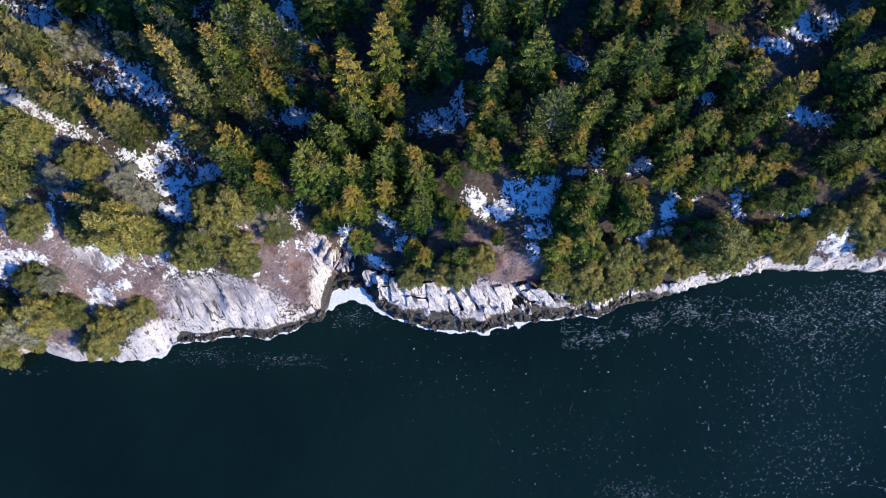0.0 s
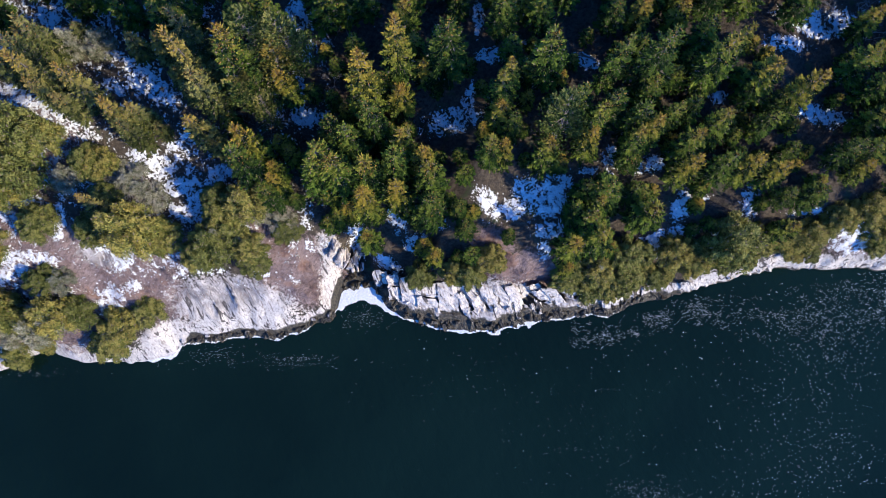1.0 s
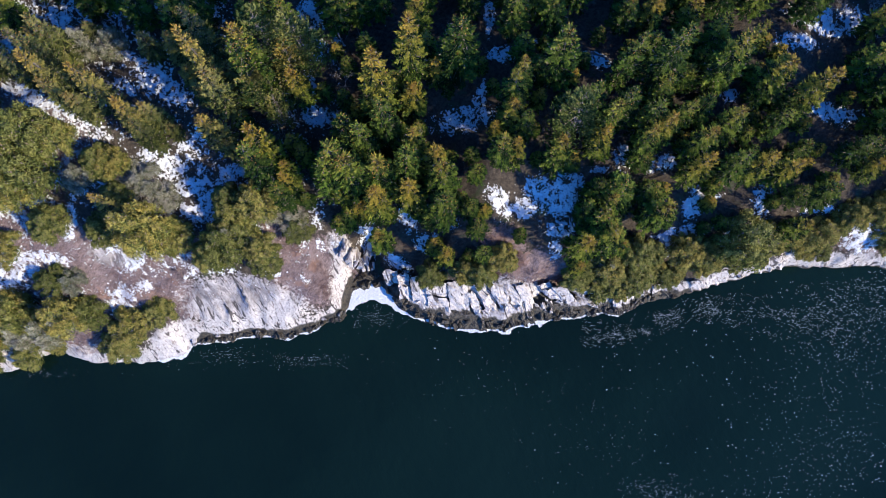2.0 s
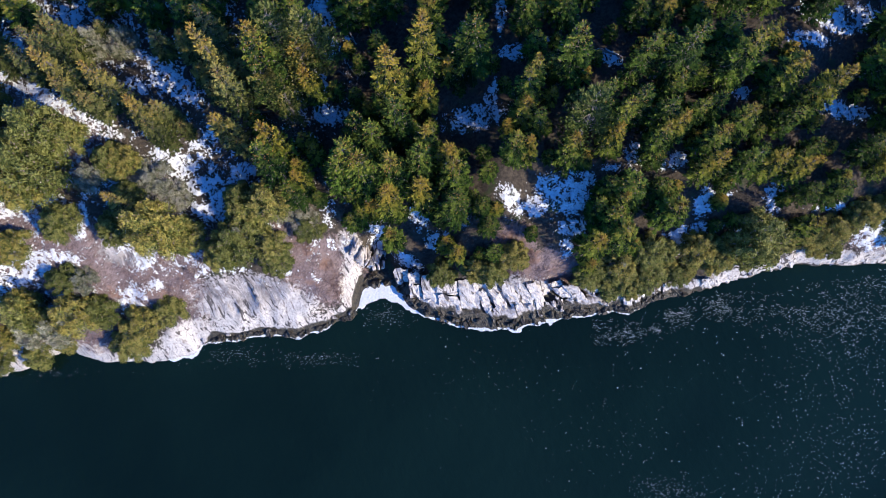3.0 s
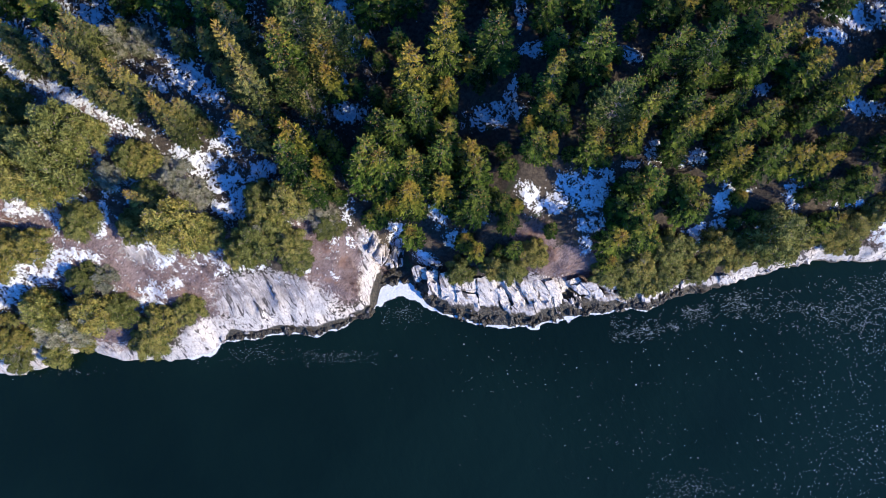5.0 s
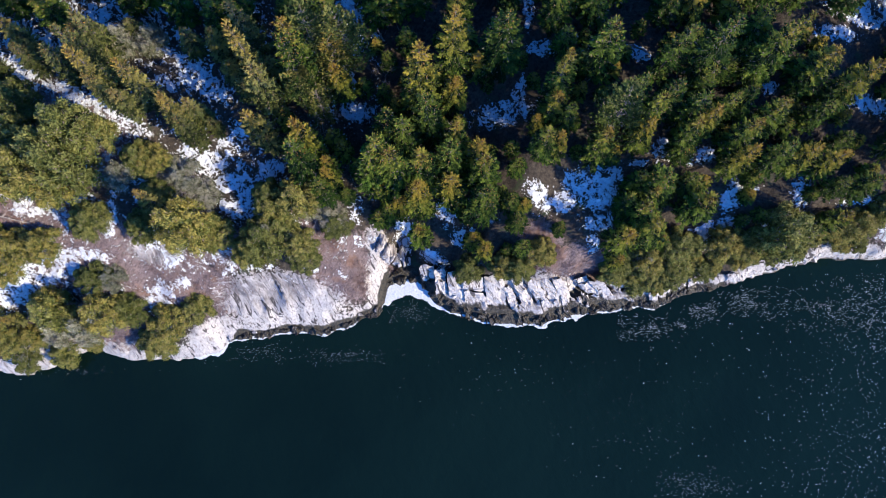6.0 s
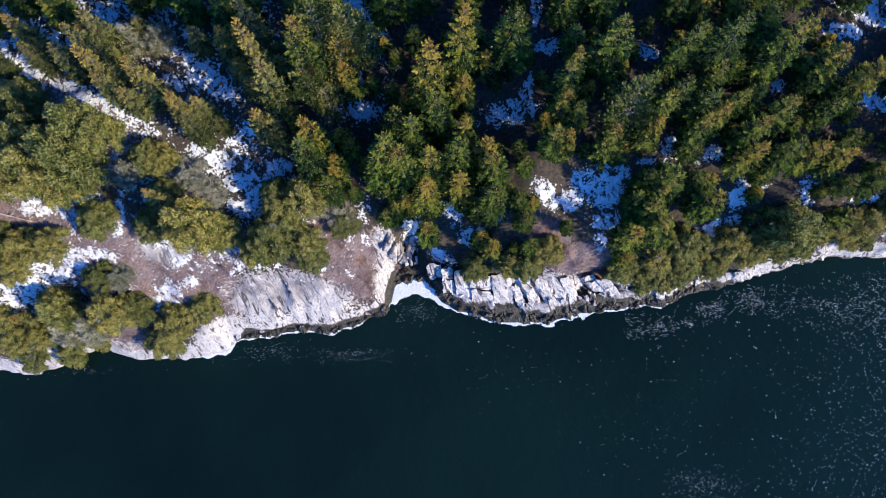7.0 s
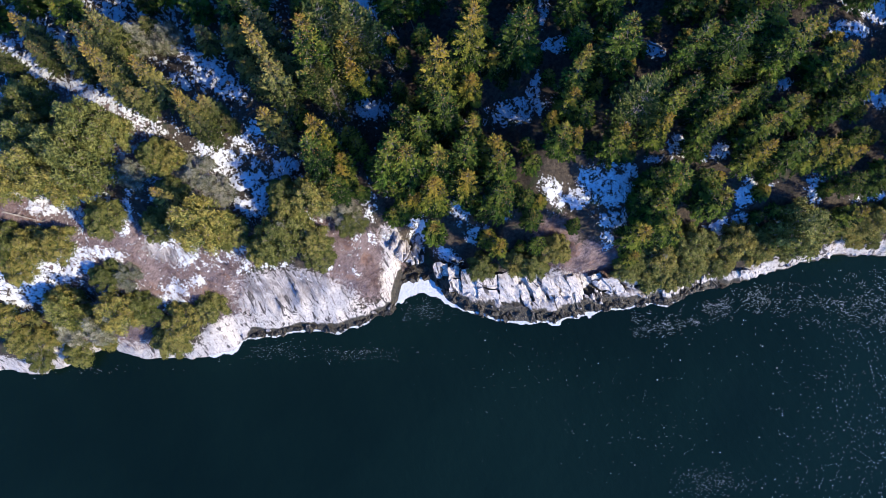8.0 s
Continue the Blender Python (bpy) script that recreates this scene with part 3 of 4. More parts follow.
def foam_flecks():
    """Scattered flecks and curls of foam drifting on the water."""
    rng = random.Random(11)
    white_verts, white_faces, thin_verts, thin_faces = [], [], [], []

    def speck(x, y, r, thin):
        verts, faces = (thin_verts, thin_faces) if thin else (white_verts, white_faces)
        n, a0, b = rng.choice((4, 5, 6)), rng.random() * 6.3, len(verts)
        for k in range(n):
            q = a0 + 6.283 * k / n
            s = r * (0.6 + 0.7 * rng.random())
            verts.append((x + s * math.cos(q), y + 0.8 * s * math.sin(q), 0.015 + 0.01 * rng.random()))
        faces.append(tuple(range(b, b + n)))

    def curl(x, y, length, w):
        verts, faces = thin_verts, thin_faces
        q, bend, b, n = rng.gauss(0.1, 0.55) + rng.choice((0, 3.14)), rng.uniform(-0.9, 0.9), len(verts), 4
        for k in range(n + 1):
            ww = w * (0.25 + math.sin(math.pi * (k + 0.3) / (n + 0.6))) * rng.uniform(0.5, 1.2)
            nx, ny = -math.sin(q), math.cos(q)
            verts.append((x + nx * ww, y + ny * ww, 0.02)), verts.append((x - nx * ww, y - ny * ww, 0.02))
            x, y, q = x + math.cos(q) * length / n, y + math.sin(q) * length / n, q + bend * rng.random()
        for k in range(n):
            a = b + 2 * k
            faces.append((a, a + 1, a + 3, a + 2))

    for _ in range(13000):
        x, y = rng.uniform(-5, 75), rng.uniform(-32, 11)
        keep = 0.02 + 0.60 * float(ease(x, 12, 56)) ** 1.5 * float(ease(hash_noise(x, y, 6.0, 22), -0.9, 0.6)) + 0.12 * float(ease(-y, 8, 22)) * float(ease(x, 10, 50))
        if rng.random() < keep and inland_at(x, y) < -0.6:
            if rng.random() < 0.35:
                curl(x, y, rng.uniform(0.08, 0.2), rng.uniform(0.025, 0.045))
                continue
            speck(x, y, rng.choice((0.03, 0.04, 0.045, 0.05, 0.06, 0.07, 0.10)), rng.random() < 0.6)
    for _ in range(7500):
        x = rng.uniform(16, 78)
        mid = 5.0 + 0.07 * (x - 20) + 1.2 * math.sin(x * 0.23)
        y = rng.gauss(mid, 0.9 + 2.0 * float(ease(x, 30, 58)))
        clump = 0.6 * float(hash_noise(x * 0.5, y, 1.3, 21)) + 0.6 * float(hash_noise(x, y, 0.5, 23))
        if rng.random() < 0.26 + 0.50 * clump + 0.35 * float(ease(x, 40, 60)) and inland_at(x, y) < -0.5:
            curl(x, y, rng.uniform(0.10, 0.45), rng.uniform(0.007, 0.020))
    for cx, cy, sx, sy, n in ((-33, 1.2, 3.0, 0.8, 150), (-21, 0.6, 3.0, 0.5, 130), (-12, 6.2, 2.0, 0.9, 150), (26, -17.0, 2.6, 0.9, 260), (-58, -0.8, 4, 0.4, 60), (17, -9, 5, 3, 120), (0, -2, 9, 3, 90)):
        for _ in range(n):
            x, y = rng.gauss(cx, sx), rng.gauss(cy, sy)
            if inland_at(x, y) < -0.3:
                curl(x, y, rng.uniform(0.10, 0.35), rng.uniform(0.006, 0.014))
    tagged(new("foam_streaks", mesh_of("foam_streaks", thin_verts, thin_faces, THIN_FOAM)), "thin grey streaks and curls of foam on the sea", "foam", kind="stuff")
    ob = new("foam_flecks", mesh_of("foam_flecks", white_verts, white_faces, FOAM))
    return tagged(ob, "small white flecks of foam drifting on the sea", "foam", kind="stuff")


foam_flecks()


# ---------------------------------------------------------------- rocks
def block_mesh(rng, lx, ly, lz, rough=0.08, lean=0.0, taper=0.8):
    """A broken block of rock with worn, uneven edges."""
    bm = bmesh.new()
    bmesh.ops.create_cube(bm, size=1.0)
    bmesh.ops.subdivide_edges(bm, edges=bm.edges[:], cuts=2, use_grid_fill=True)
    off = Vector((rng.random() * 90, rng.random() * 90, rng.random() * 90))
    for v in bm.verts:
        t = v.co.z + 0.5
        r = 1 - (1 - taper) * t
        p = Vector((v.co.x * lx * r, v.co.y * ly * r, v.co.z * lz))
        corner = (abs(v.co.x) > 0.45) + (abs(v.co.y) > 0.45) + (abs(v.co.z) > 0.45)
        p *= {3: 0.90, 2: 0.96}.get(corner, 1.0)
        n = noise.noise_vector(p * (1.1 / max(0.4, min(lx, ly))) + off)
        v.co = p + n * rough * min(lx, ly, lz * 1.5) * 2.2
        v.co.x += lean * (t - 0.5) * lz
    me = bpy.data.meshes.new("block")
    bm.to_mesh(me)
    bm.free()
    me.materials.append(GRANITE)
    return me


def split_slab(rng, left, right, z_in, z_out, tilt, ragged=1.0):
    """A slab between two cracks, each a line from its inland to its seaward end: an uneven top with broken sides and a ragged foot."""
    rows, cols, verts, faces = 11, 5, [], []
    off = rng.uniform(0, 90)
    for j in range(rows):
        v = j / (rows - 1)
        a = [left[0] + (left[2] - left[0]) * v, left[1] + (left[3] - left[1]) * v]
        c = [right[0] + (right[2] - right[0]) * v, right[1] + (right[3] - right[1]) * v]
        for i in range(cols):
            u = i / (cols - 1)
            x, y = a[0] + (c[0] - a[0]) * u, a[1] + (c[1] - a[1]) * u
            if j in (0, rows - 1):
                y += rng.uniform(-0.28, 0.28) * ragged
            x += 0.20 * noise.noise((x * 1.7, y * 1.7, off)) + 0.08 * noise.noise((x * 5, y * 5, off))
            drop = 0.0 if v < 0.75 else rng.uniform(0.0, 0.35)
            z = z_in + (z_out - z_in) * v ** 1.15 + tilt * (u - 0.5) + 0.30 * noise.noise((x * 1.5, y * 0.9, off)) + 0.20 * noise.noise((x * 3.7, y * 2.2, off)) + rng.uniform(-0.07, 0.07) - drop
            z -= 0.10 * (i in (0, cols - 1))
            verts.append((x, y, z))
    for j in range(rows - 1):
        for i in range(cols - 1):
            k = j * cols + i
            faces.append((k, k + cols, k + cols + 1, k + 1))
    rim = [j * cols for j in range(rows)] + [(rows - 1) * cols + i for i in range(1, cols)] + [j * cols + cols - 1 for j in range(rows - 2, -1, -1)] + list(range(cols - 2, 0, -1))
    base = len(verts)
    for k in rim:
        x, y, z = verts[k]
        verts.append((x + rng.uniform(-0.05, 0.05), y + rng.uniform(-0.05, 0.05), min(z - 0.5, land(x, y)) - 0.5))
    n = len(rim)
    for k in range(n):
        faces.append((rim[k], base + k, base + (k + 1) % n, rim[(k + 1) % n]))
    return mesh_of("rock_slab", verts, faces, GRANITE)


def ledge(x0, x1, inner, outer, z_in, z_out, run, widths, label, group, seed, rough=1.0):
    """A row of slabs split by slanting cracks."""
    rng = random.Random(seed)
    x = x0
    while x < x1:
        w = rng.uniform(*widths)
        gap = rng.choice((0.04, 0.08, 0.12, 0.18, 0.30))
        k1, k2 = run * rng.uniform(0.8, 1.25), run * rng.uniform(0.8, 1.25)
        top, foot = inner(x + w / 2), outer(x + w / 2 + run)
        lift = rng.uniform(-0.22, 0.22) * rough
        cuts = sorted(rng.uniform(0.25, 0.85) for _ in range(rng.choice((0, 0, 0, 1))))
        ends = [0.0] + cuts + [1.0]
        a0, a1 = (x, top + rng.uniform(-0.6, 0.4) * rough), (x + k1, foot + rng.uniform(-0.7, 0.4) * rough)
        b0, b1 = (x + w, top + rng.uniform(-0.6, 0.4) * rough), (x + w + k2, foot + rng.uniform(-0.7, 0.4) * rough)
        for s0, s1 in zip(ends[:-1], ends[1:]):
            if s1 - s0 < 0.12 or rng.random() < 0.06:
                continue
            t0, t1 = s0 + 0.012, s1 - 0.012
            at = lambda p, q, s: (p[0] + (q[0] - p[0]) * s, p[1] + (q[1] - p[1]) * s)
            step_down = rng.uniform(-0.25, 0.15) * rough
            me = split_slab(rng, at(a0, a1, t0) + at(a0, a1, t1), at(b0, b1, t0) + at(b0, b1, t1),
                            z_in + (z_out - z_in) * t0 + lift * (1 - 0.5 * t0) + step_down, z_in + (z_out - z_in) * t1 + lift * (1 - 0.5 * t1) + step_down, rng.uniform(-0.5, 0.25) * rough, rough)
            tagged(new("rock_slab", me), label, "rock", group)
        x += w + gap


def shore_y(x):
    return float(np.interp(x, SHORE_XY[29:, 0], SHORE_XY[29:, 1]))


ledge(-10.9, -0.4, lambda x: 10.7 if x > -4 else 11.0 - 0.25 * (x + 4), lambda x: shore_y(x) + 2.3, 3.7, 1.5, 0.35, (1.3, 2.9),
      "broad pale granite block split by upright cracks", "slabs of the shore ledge", 41)
ledge(-0.2, 17.6, lambda x: 10.8 if x < 12 else 10.8 - 0.18 * (x - 12), lambda x: shore_y(x) + 2.5, 3.9, 1.5, 2.1, (0.7, 1.9),
      "pale weathered granite slab dipping towards the sea", "slabs of the shore ledge", 45)
ledge(-9.4, 19.0, lambda x: shore_y(x) + 3.0, lambda x: shore_y(x) + 0.1, 1.55, 0.05, 1.0, (0.4, 1.4),
      "dark wet slab of rock with brown weed", "dark slabs of the tide zone", 42)
ledge(17.6, 31.0, lambda x: shore_y(x) + 2.3, lambda x: shore_y(x) + 0.4, 2.3, 0.25, 0.5, (0.5, 1.3),
      "narrow grey slab of rock, dark at its foot", "slabs below the cedars", 43, 0.55)
ledge(30.6, 61.0, lambda x: shore_y(x) + 1.5, lambda x: shore_y(x) + 0.25, 3.1, 0.6, 0.35, (0.9, 2.8),
      "pale steep rock at the edge of the deep water", "low cliff of pale rock", 44, 0.35)


def shore_rocks():
    """Broken dark rocks of the tide zone, one by one."""
    rng = random.Random(5)
    label = {0: "dark wet rock with brown weed at the water's edge", 1: "broken brownish rock at the foot of the ledge"}
    meshes = [block_mesh(random.Random(k), 1.0, 0.8, 0.6, 0.13, 0.1, 0.75) for k in range(7)]
    stretches = [(-37, -20, 0.6, 46, 0.45, 0.9), (-20.5, -15.8, 0.6, 16, 0.4, 0.9), (-10, 19, 1.3, 90, 0.35, 0.95), (19, 31, 1.0, 50, 0.3, 0.8), (31, 44, 0.5, 24, 0.3, 0.6), (-14.6, -10.5, 1.8, 22, 0.4, 1.1)]
    for x0, x1, depth, count, s0, s1 in stretches:
        line = along_shore(x0, x1, 0.3)
        for _ in range(count):
            x, y = rng.choice(line)
            x, y, sx, sy = waterline(x, y)
            back = rng.uniform(0.15, depth + 0.1)
            x, y = x - sx * back, y - sy * back
            s = rng.uniform(s0, s1)
            ob = new("shore_rock", rng.choice(meshes))
            ob.matrix_world = pose(x, y, max(land(x, y), -0.15) + 0.10 * s, rng.uniform(-25, 25), rng.uniform(-25, 25), rng.uniform(0, 360)) @ Matrix.Diagonal((s * rng.uniform(0.8, 1.5), s, s * rng.uniform(0.7, 1.2), 1))
            tagged(ob, label[int(back > 0.8)], "rock", "rocks along the waterline")


shore_rocks()


def cleft_rocks():
    """Upright broken slabs in the gully behind the cove."""
    rng = random.Random(9)
    for k in range(15):
        x, y = -16.1 + 0.24 * k + rng.uniform(-0.2, 0.2), 15.6 - 0.12 * k + rng.uniform(-1.0, 0.8)
        ob = new("rock_slab", block_mesh(rng, rng.uniform(0.35, 0.7), rng.uniform(1.2, 2.6), rng.uniform(1.0, 2.2), 0.12, 0.2, 0.7))
        ob.matrix_world = pose(x, y, land(x, y) + 0.3, rng.uniform(-18, 8), rng.uniform(-14, 20), rng.uniform(-22, 14))
        tagged(ob, "upright splintered slab of grey rock in the gully", "rock", "slabs in the gully")


cleft_rocks()


# ---------------------------------------------------------------- trees
def spruce_kind(seed, height=13.0, radius=2.4, dense=1.0, mat=None, wide=0.080):
    """A spruce: straight trunk, close whorls of drooping fan-shaped boughs, cones near the top."""
    rng = random.Random(seed)
    needles, limbs, cones = Spikes(), Spikes(), Spikes()
    limbs.add((0, 0, -0.6), (0, 0, height * 0.98), 0.17)
    z, whorl = height * 0.16, 0
    skew = [0.72 + 0.5 * rng.random() for _ in range(9)]
    while z < height - 0.25:
        u = z / height
        reach = radius * (1 - math.exp(-2.7 * (1 - u))) * (0.7 + 0.3 * min(1, u * 3.5)) + 0.10
        count = 4 if u > 0.93 else int(5.2 + 2.6 * min(1.0, reach / radius) + rng.random())
        for k in range(count):
            a = 6.283 * (k + 0.38 * whorl + rng.uniform(-0.3, 0.3)) / count
            r = reach * rng.uniform(0.70, 1.14) * (0.45 + 0.55 * skew[int(a * 9 / 6.283) % 9])
            if rng.random() < 0.05:
                continue
            ca, sa = math.cos(a), math.sin(a)
            rise = 0.50 if u > 0.85 else 0.12 - 0.55 * (1 - u)
            base = z + rng.uniform(-0.2, 0.2)

            def at(s):
                return np.array((ca * r * s, sa * r * s, base + r * (rise * s + 0.20 * s * s * s)))
            limbs.add(at(0.0), at(0.85), 0.028)
            own = rng.random()
            steps = max(4, int(r * 6.6 * dense))
            for j in range(steps):
                s = 0.16 + 0.84 * (j + rng.random() * 0.7) / steps
                p = at(s)
                length = (0.13 + 0.33 * math.sin(3.0 * min(1.0, 0.12 + s * 0.88)) * min(1, r / 1.6)) * rng.uniform(0.7, 1.25)
                for side in (-1, 1):
                    q = a + side * rng.uniform(0.45, 1.15)
                    dirv = np.array((math.cos(q), math.sin(q), rng.uniform(-0.30, 0.16)))
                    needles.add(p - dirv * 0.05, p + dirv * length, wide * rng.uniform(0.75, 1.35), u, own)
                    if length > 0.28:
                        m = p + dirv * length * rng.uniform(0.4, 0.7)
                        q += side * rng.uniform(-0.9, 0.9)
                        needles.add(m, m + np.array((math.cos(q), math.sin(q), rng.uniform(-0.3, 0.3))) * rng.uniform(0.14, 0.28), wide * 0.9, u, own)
                if rng.random() < 0.35:
                    needles.add(p, p + np.array((ca * 0.16, sa * 0.16, rng.uniform(0.10, 0.26))), 0.07, u, own)
            tip = at(1.0)
            needles.add(at(0.80), tip + np.array((ca, sa, 0.25)) * 0.22, 0.06, u, min(1.0, own + 0.3))
            if u > 0.68 and rng.random() < 0.6:
                for _ in range(2):
                    p = at(rng.uniform(0.5, 1.0)) + np.array((rng.uniform(-0.10, 0.10), rng.uniform(-0.10, 0.10), 0.10))
                    cones.add(p, p + np.array((0.06, 0.04, -0.18 + 0.36 * rng.random())), 0.07)
        z += (0.36 + 0.16 * rng.random()) / dense ** 0.5
        whorl += 1
    for k in range(9):
        q = k * 2.4
        p = np.array((0, 0, height - 0.12 * k - 0.1))
        needles.add(p, p + np.array((math.cos(q) * 0.28, math.sin(q) * 0.28, 0.30)), 0.06, 1.0)
    return limbs.mesh("trunk", BARK), needles.mesh("crown", mat or SPRUCE, flat=True), cones.mesh("cone_crest", CONE)


def cedar_kind(seed, height=5.0, radius=2.2, mat=None, fill=1.0, twigs=60):
    """A bushy white cedar or juniper: many uneven lobes of close, feathery sprays."""
    rng = random.Random(seed)
    sprays, limbs = Spikes(), Spikes()
    lobes = [(0.0, 0.0, height, radius * 0.30)]
    for k in range(38):
        q, d = 2.4 * k + rng.random() * 0.8, radius * (0.97 * math.sqrt((k + 0.5) / 38))
        lobes.append((d * math.cos(q), d * math.sin(q), height * rng.uniform(0.62, 1.0) * (1 - 0.50 * (d / radius) ** 1.6), radius * rng.uniform(0.13, 0.25)))
    for x, y, h, r in lobes:
        limbs.add((x * 0.15, y * 0.15, -0.4), (x, y, h * 0.85), 0.06)
        own, low = rng.random(), h * 0.12
        for _ in range(int((1300 * r * r + 60) * fill)):
            q, v = rng.random() * 6.283, rng.random() ** 0.6
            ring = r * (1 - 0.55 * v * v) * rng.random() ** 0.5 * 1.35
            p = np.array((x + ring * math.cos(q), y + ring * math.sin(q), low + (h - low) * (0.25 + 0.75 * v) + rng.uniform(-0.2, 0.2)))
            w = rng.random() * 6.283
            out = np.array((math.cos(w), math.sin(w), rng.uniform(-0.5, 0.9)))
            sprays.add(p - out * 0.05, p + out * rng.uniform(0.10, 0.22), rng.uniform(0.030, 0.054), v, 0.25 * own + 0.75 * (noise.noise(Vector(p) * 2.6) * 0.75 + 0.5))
    for _ in range(twigs):
        q, r = rng.random() * 6.283, radius * rng.uniform(0.5, 1.1)
        p = np.array((r * math.cos(q), r * math.sin(q), height * rng.uniform(0.45, 0.95) * (1.1 - 0.4 * r / radius)))
        limbs.add(p * 0.55, p, 0.020)
    return limbs.mesh("trunk", PALE_BARK), sprays.mesh("crown", mat or CEDAR, flat=True)


def pine_kind(seed, height=14.0, radius=3.4):
    """A white pine: open whorls of long rising limbs with tufts of soft needles."""
    rng = random.Random(seed)
    tufts, limbs = Spikes(), Spikes()
    limbs.add((0, 0, -0.6), (0.2, 0.1, height), 0.2)
    z = height * 0.3
    while z < height:
        u = z / height
        reach = radius * (0.25 + 0.95 * (1 - u) ** 0.7)
        for k in range(rng.choice((3, 4, 5))):
            a, r = rng.random() * 6.283, reach * rng.uniform(0.6, 1.1)
            ca, sa = math.cos(a), math.sin(a)
            rise = rng.uniform(0.05, 0.45)
            limbs.add((0, 0, z), (ca * r, sa * r, z + r * rise), 0.05)
            for j in range(int(9 + r * 7)):
                s = rng.uniform(0.3, 1.05)
                off = rng.gauss(0, 0.2 + 0.10 * r)
                own = rng.random()
                c = np.array((ca * r * s - sa * off, sa * r * s + ca * off, z + r * rise * s + rng.uniform(-0.05, 0.25)))
                for _ in range(4):
                    q = a + rng.uniform(-1.2, 1.2)
                    tufts.add(c, c + np.array((math.cos(q) * 0.34, math.sin(q) * 0.34, rng.uniform(0.0, 0.34))), 0.06, u, own)
        z += rng.uniform(0.45, 0.8)
    for k in range(14):
        tufts.add((0.2, 0.1, height - 0.3), (0.2 + 0.35 * math.cos(k * 2.4), 0.1 + 0.35 * math.sin(k * 2.4), height + 0.15), 0.06)
    return limbs.mesh("trunk", BARK), tufts.mesh("crown", PINE, flat=True)


def bare_kind(seed, height=7.0, radius=2.0, mat=None):
    """A leafless tree of forked grey branches."""
    rng = random.Random(seed)
    wood = Spikes()

    def fork(p, d, length, w, depth):
        e = p + d * length
        wood.add(p, e + d * length * 0.25, w)
        if depth:
            for _ in range(rng.choice((2, 3, 3))):
                n = d + np.array((rng.uniform(-0.9, 0.9), rng.uniform(-0.9, 0.9), rng.uniform(-0.25, 0.5)))
                fork(p + d * length * rng.uniform(0.55, 1.0), n / np.linalg.norm(n), length * rng.uniform(0.5, 0.78), w * 0.58, depth - 1)
    for k in range(3):
        d = np.array((rng.uniform(-0.5, 0.5), rng.uniform(-0.5, 0.5), 1.0))
        fork(np.array((0, 0, -0.4)), d / np.linalg.norm(d), height * 0.34, 0.055, 5)
    return (wood.mesh("branchwork", mat or PALE_BARK),)


SIZES = {"spruce_tree": (13.0, 2.25), "grey_spruce": (13.0, 2.3), "cedar_bush": (4.6, 2.05), "pine_tree": (14.0, 3.4), "bare_tree": (7.0, 2.0), "lichened_shrub": (5.0, 2.2), "young_spruce": (13.0, 2.4)}
KINDS = {
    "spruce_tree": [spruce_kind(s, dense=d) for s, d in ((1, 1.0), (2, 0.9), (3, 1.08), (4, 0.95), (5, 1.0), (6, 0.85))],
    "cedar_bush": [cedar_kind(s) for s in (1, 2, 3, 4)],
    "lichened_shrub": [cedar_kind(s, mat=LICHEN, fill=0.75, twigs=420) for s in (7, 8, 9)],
    "pine_tree": [pine_kind(s) for s in (1, 2)],
    "bare_tree": [bare_kind(s) for s in (1, 2, 3)],
    "grey_spruce": [spruce_kind(s, dense=d, mat=LIT_SPRUCE) for s, d in ((21, 1.0), (22, 0.9), (23, 0.95))],
    "young_spruce": [spruce_kind(s, 13.0, 2.4, 0.5, None, 0.15) for s in (11, 12, 13)],
}
PART_NAMES = ("trunk", "crown", "cone_crest")
LABELS = {
    "grey_spruce": ("pale olive spruce, sunlight put into its needle colour", "small pale olive spruce, sunlight put into its needle colour"),
    "spruce_tree": ("tall olive-green spruce with rust-brown cones at its top", "small dark green spruce on the slope"),
    "cedar_bush": ("bushy yellow-green cedar among the rocks", "low rounded yellow-green juniper on the rock"),
    "pine_tree": ("open grey-green pine with long pale limbs", "open grey-green pine with long pale limbs"),
    "young_spruce": ("dark green spruce standing in the shaded wood", "slender young spruce in the shaded wood"),
    "lichened_shrub": ("grey-green shrub of lichened twigs on the slope", "low grey-green shrub of lichened twigs"),
    "bare_tree": ("leafless tree with thin grey branches", "leafless tree with thin grey branches"),
}
CATEGORIES = {"grey_spruce": "spruce tree", "spruce_tree": "spruce tree", "cedar_bush": "cedar", "pine_tree": "pine tree", "bare_tree": "bare tree", "lichened_shrub": "shrub", "young_spruce": "spruce tree"}
# grey_spruce has the plain spruce's form; its paleness is sunlight in the needles
GROUPS = {"grey_spruce": "lichened spruces on the open slope", "spruce_tree": "spruces on the slope", "cedar_bush": "cedars along the shore", "pine_tree": "pines on the slope", "bare_tree": "bare trees", "lichened_shrub": "lichened shrubs on the open slope", "young_spruce": "young spruces between the tall ones"}


def tree_model(kind, meshes):
    ob = new(kind)
    names = ("branchwork",) if len(meshes) == 1 else PART_NAMES
    for name, me in zip(names, meshes):
        p = part(name, me, ob)
        if name == "cone_crest":
            tagged(p, "clusters of rust-brown cones", kind="stuff")
    return ob


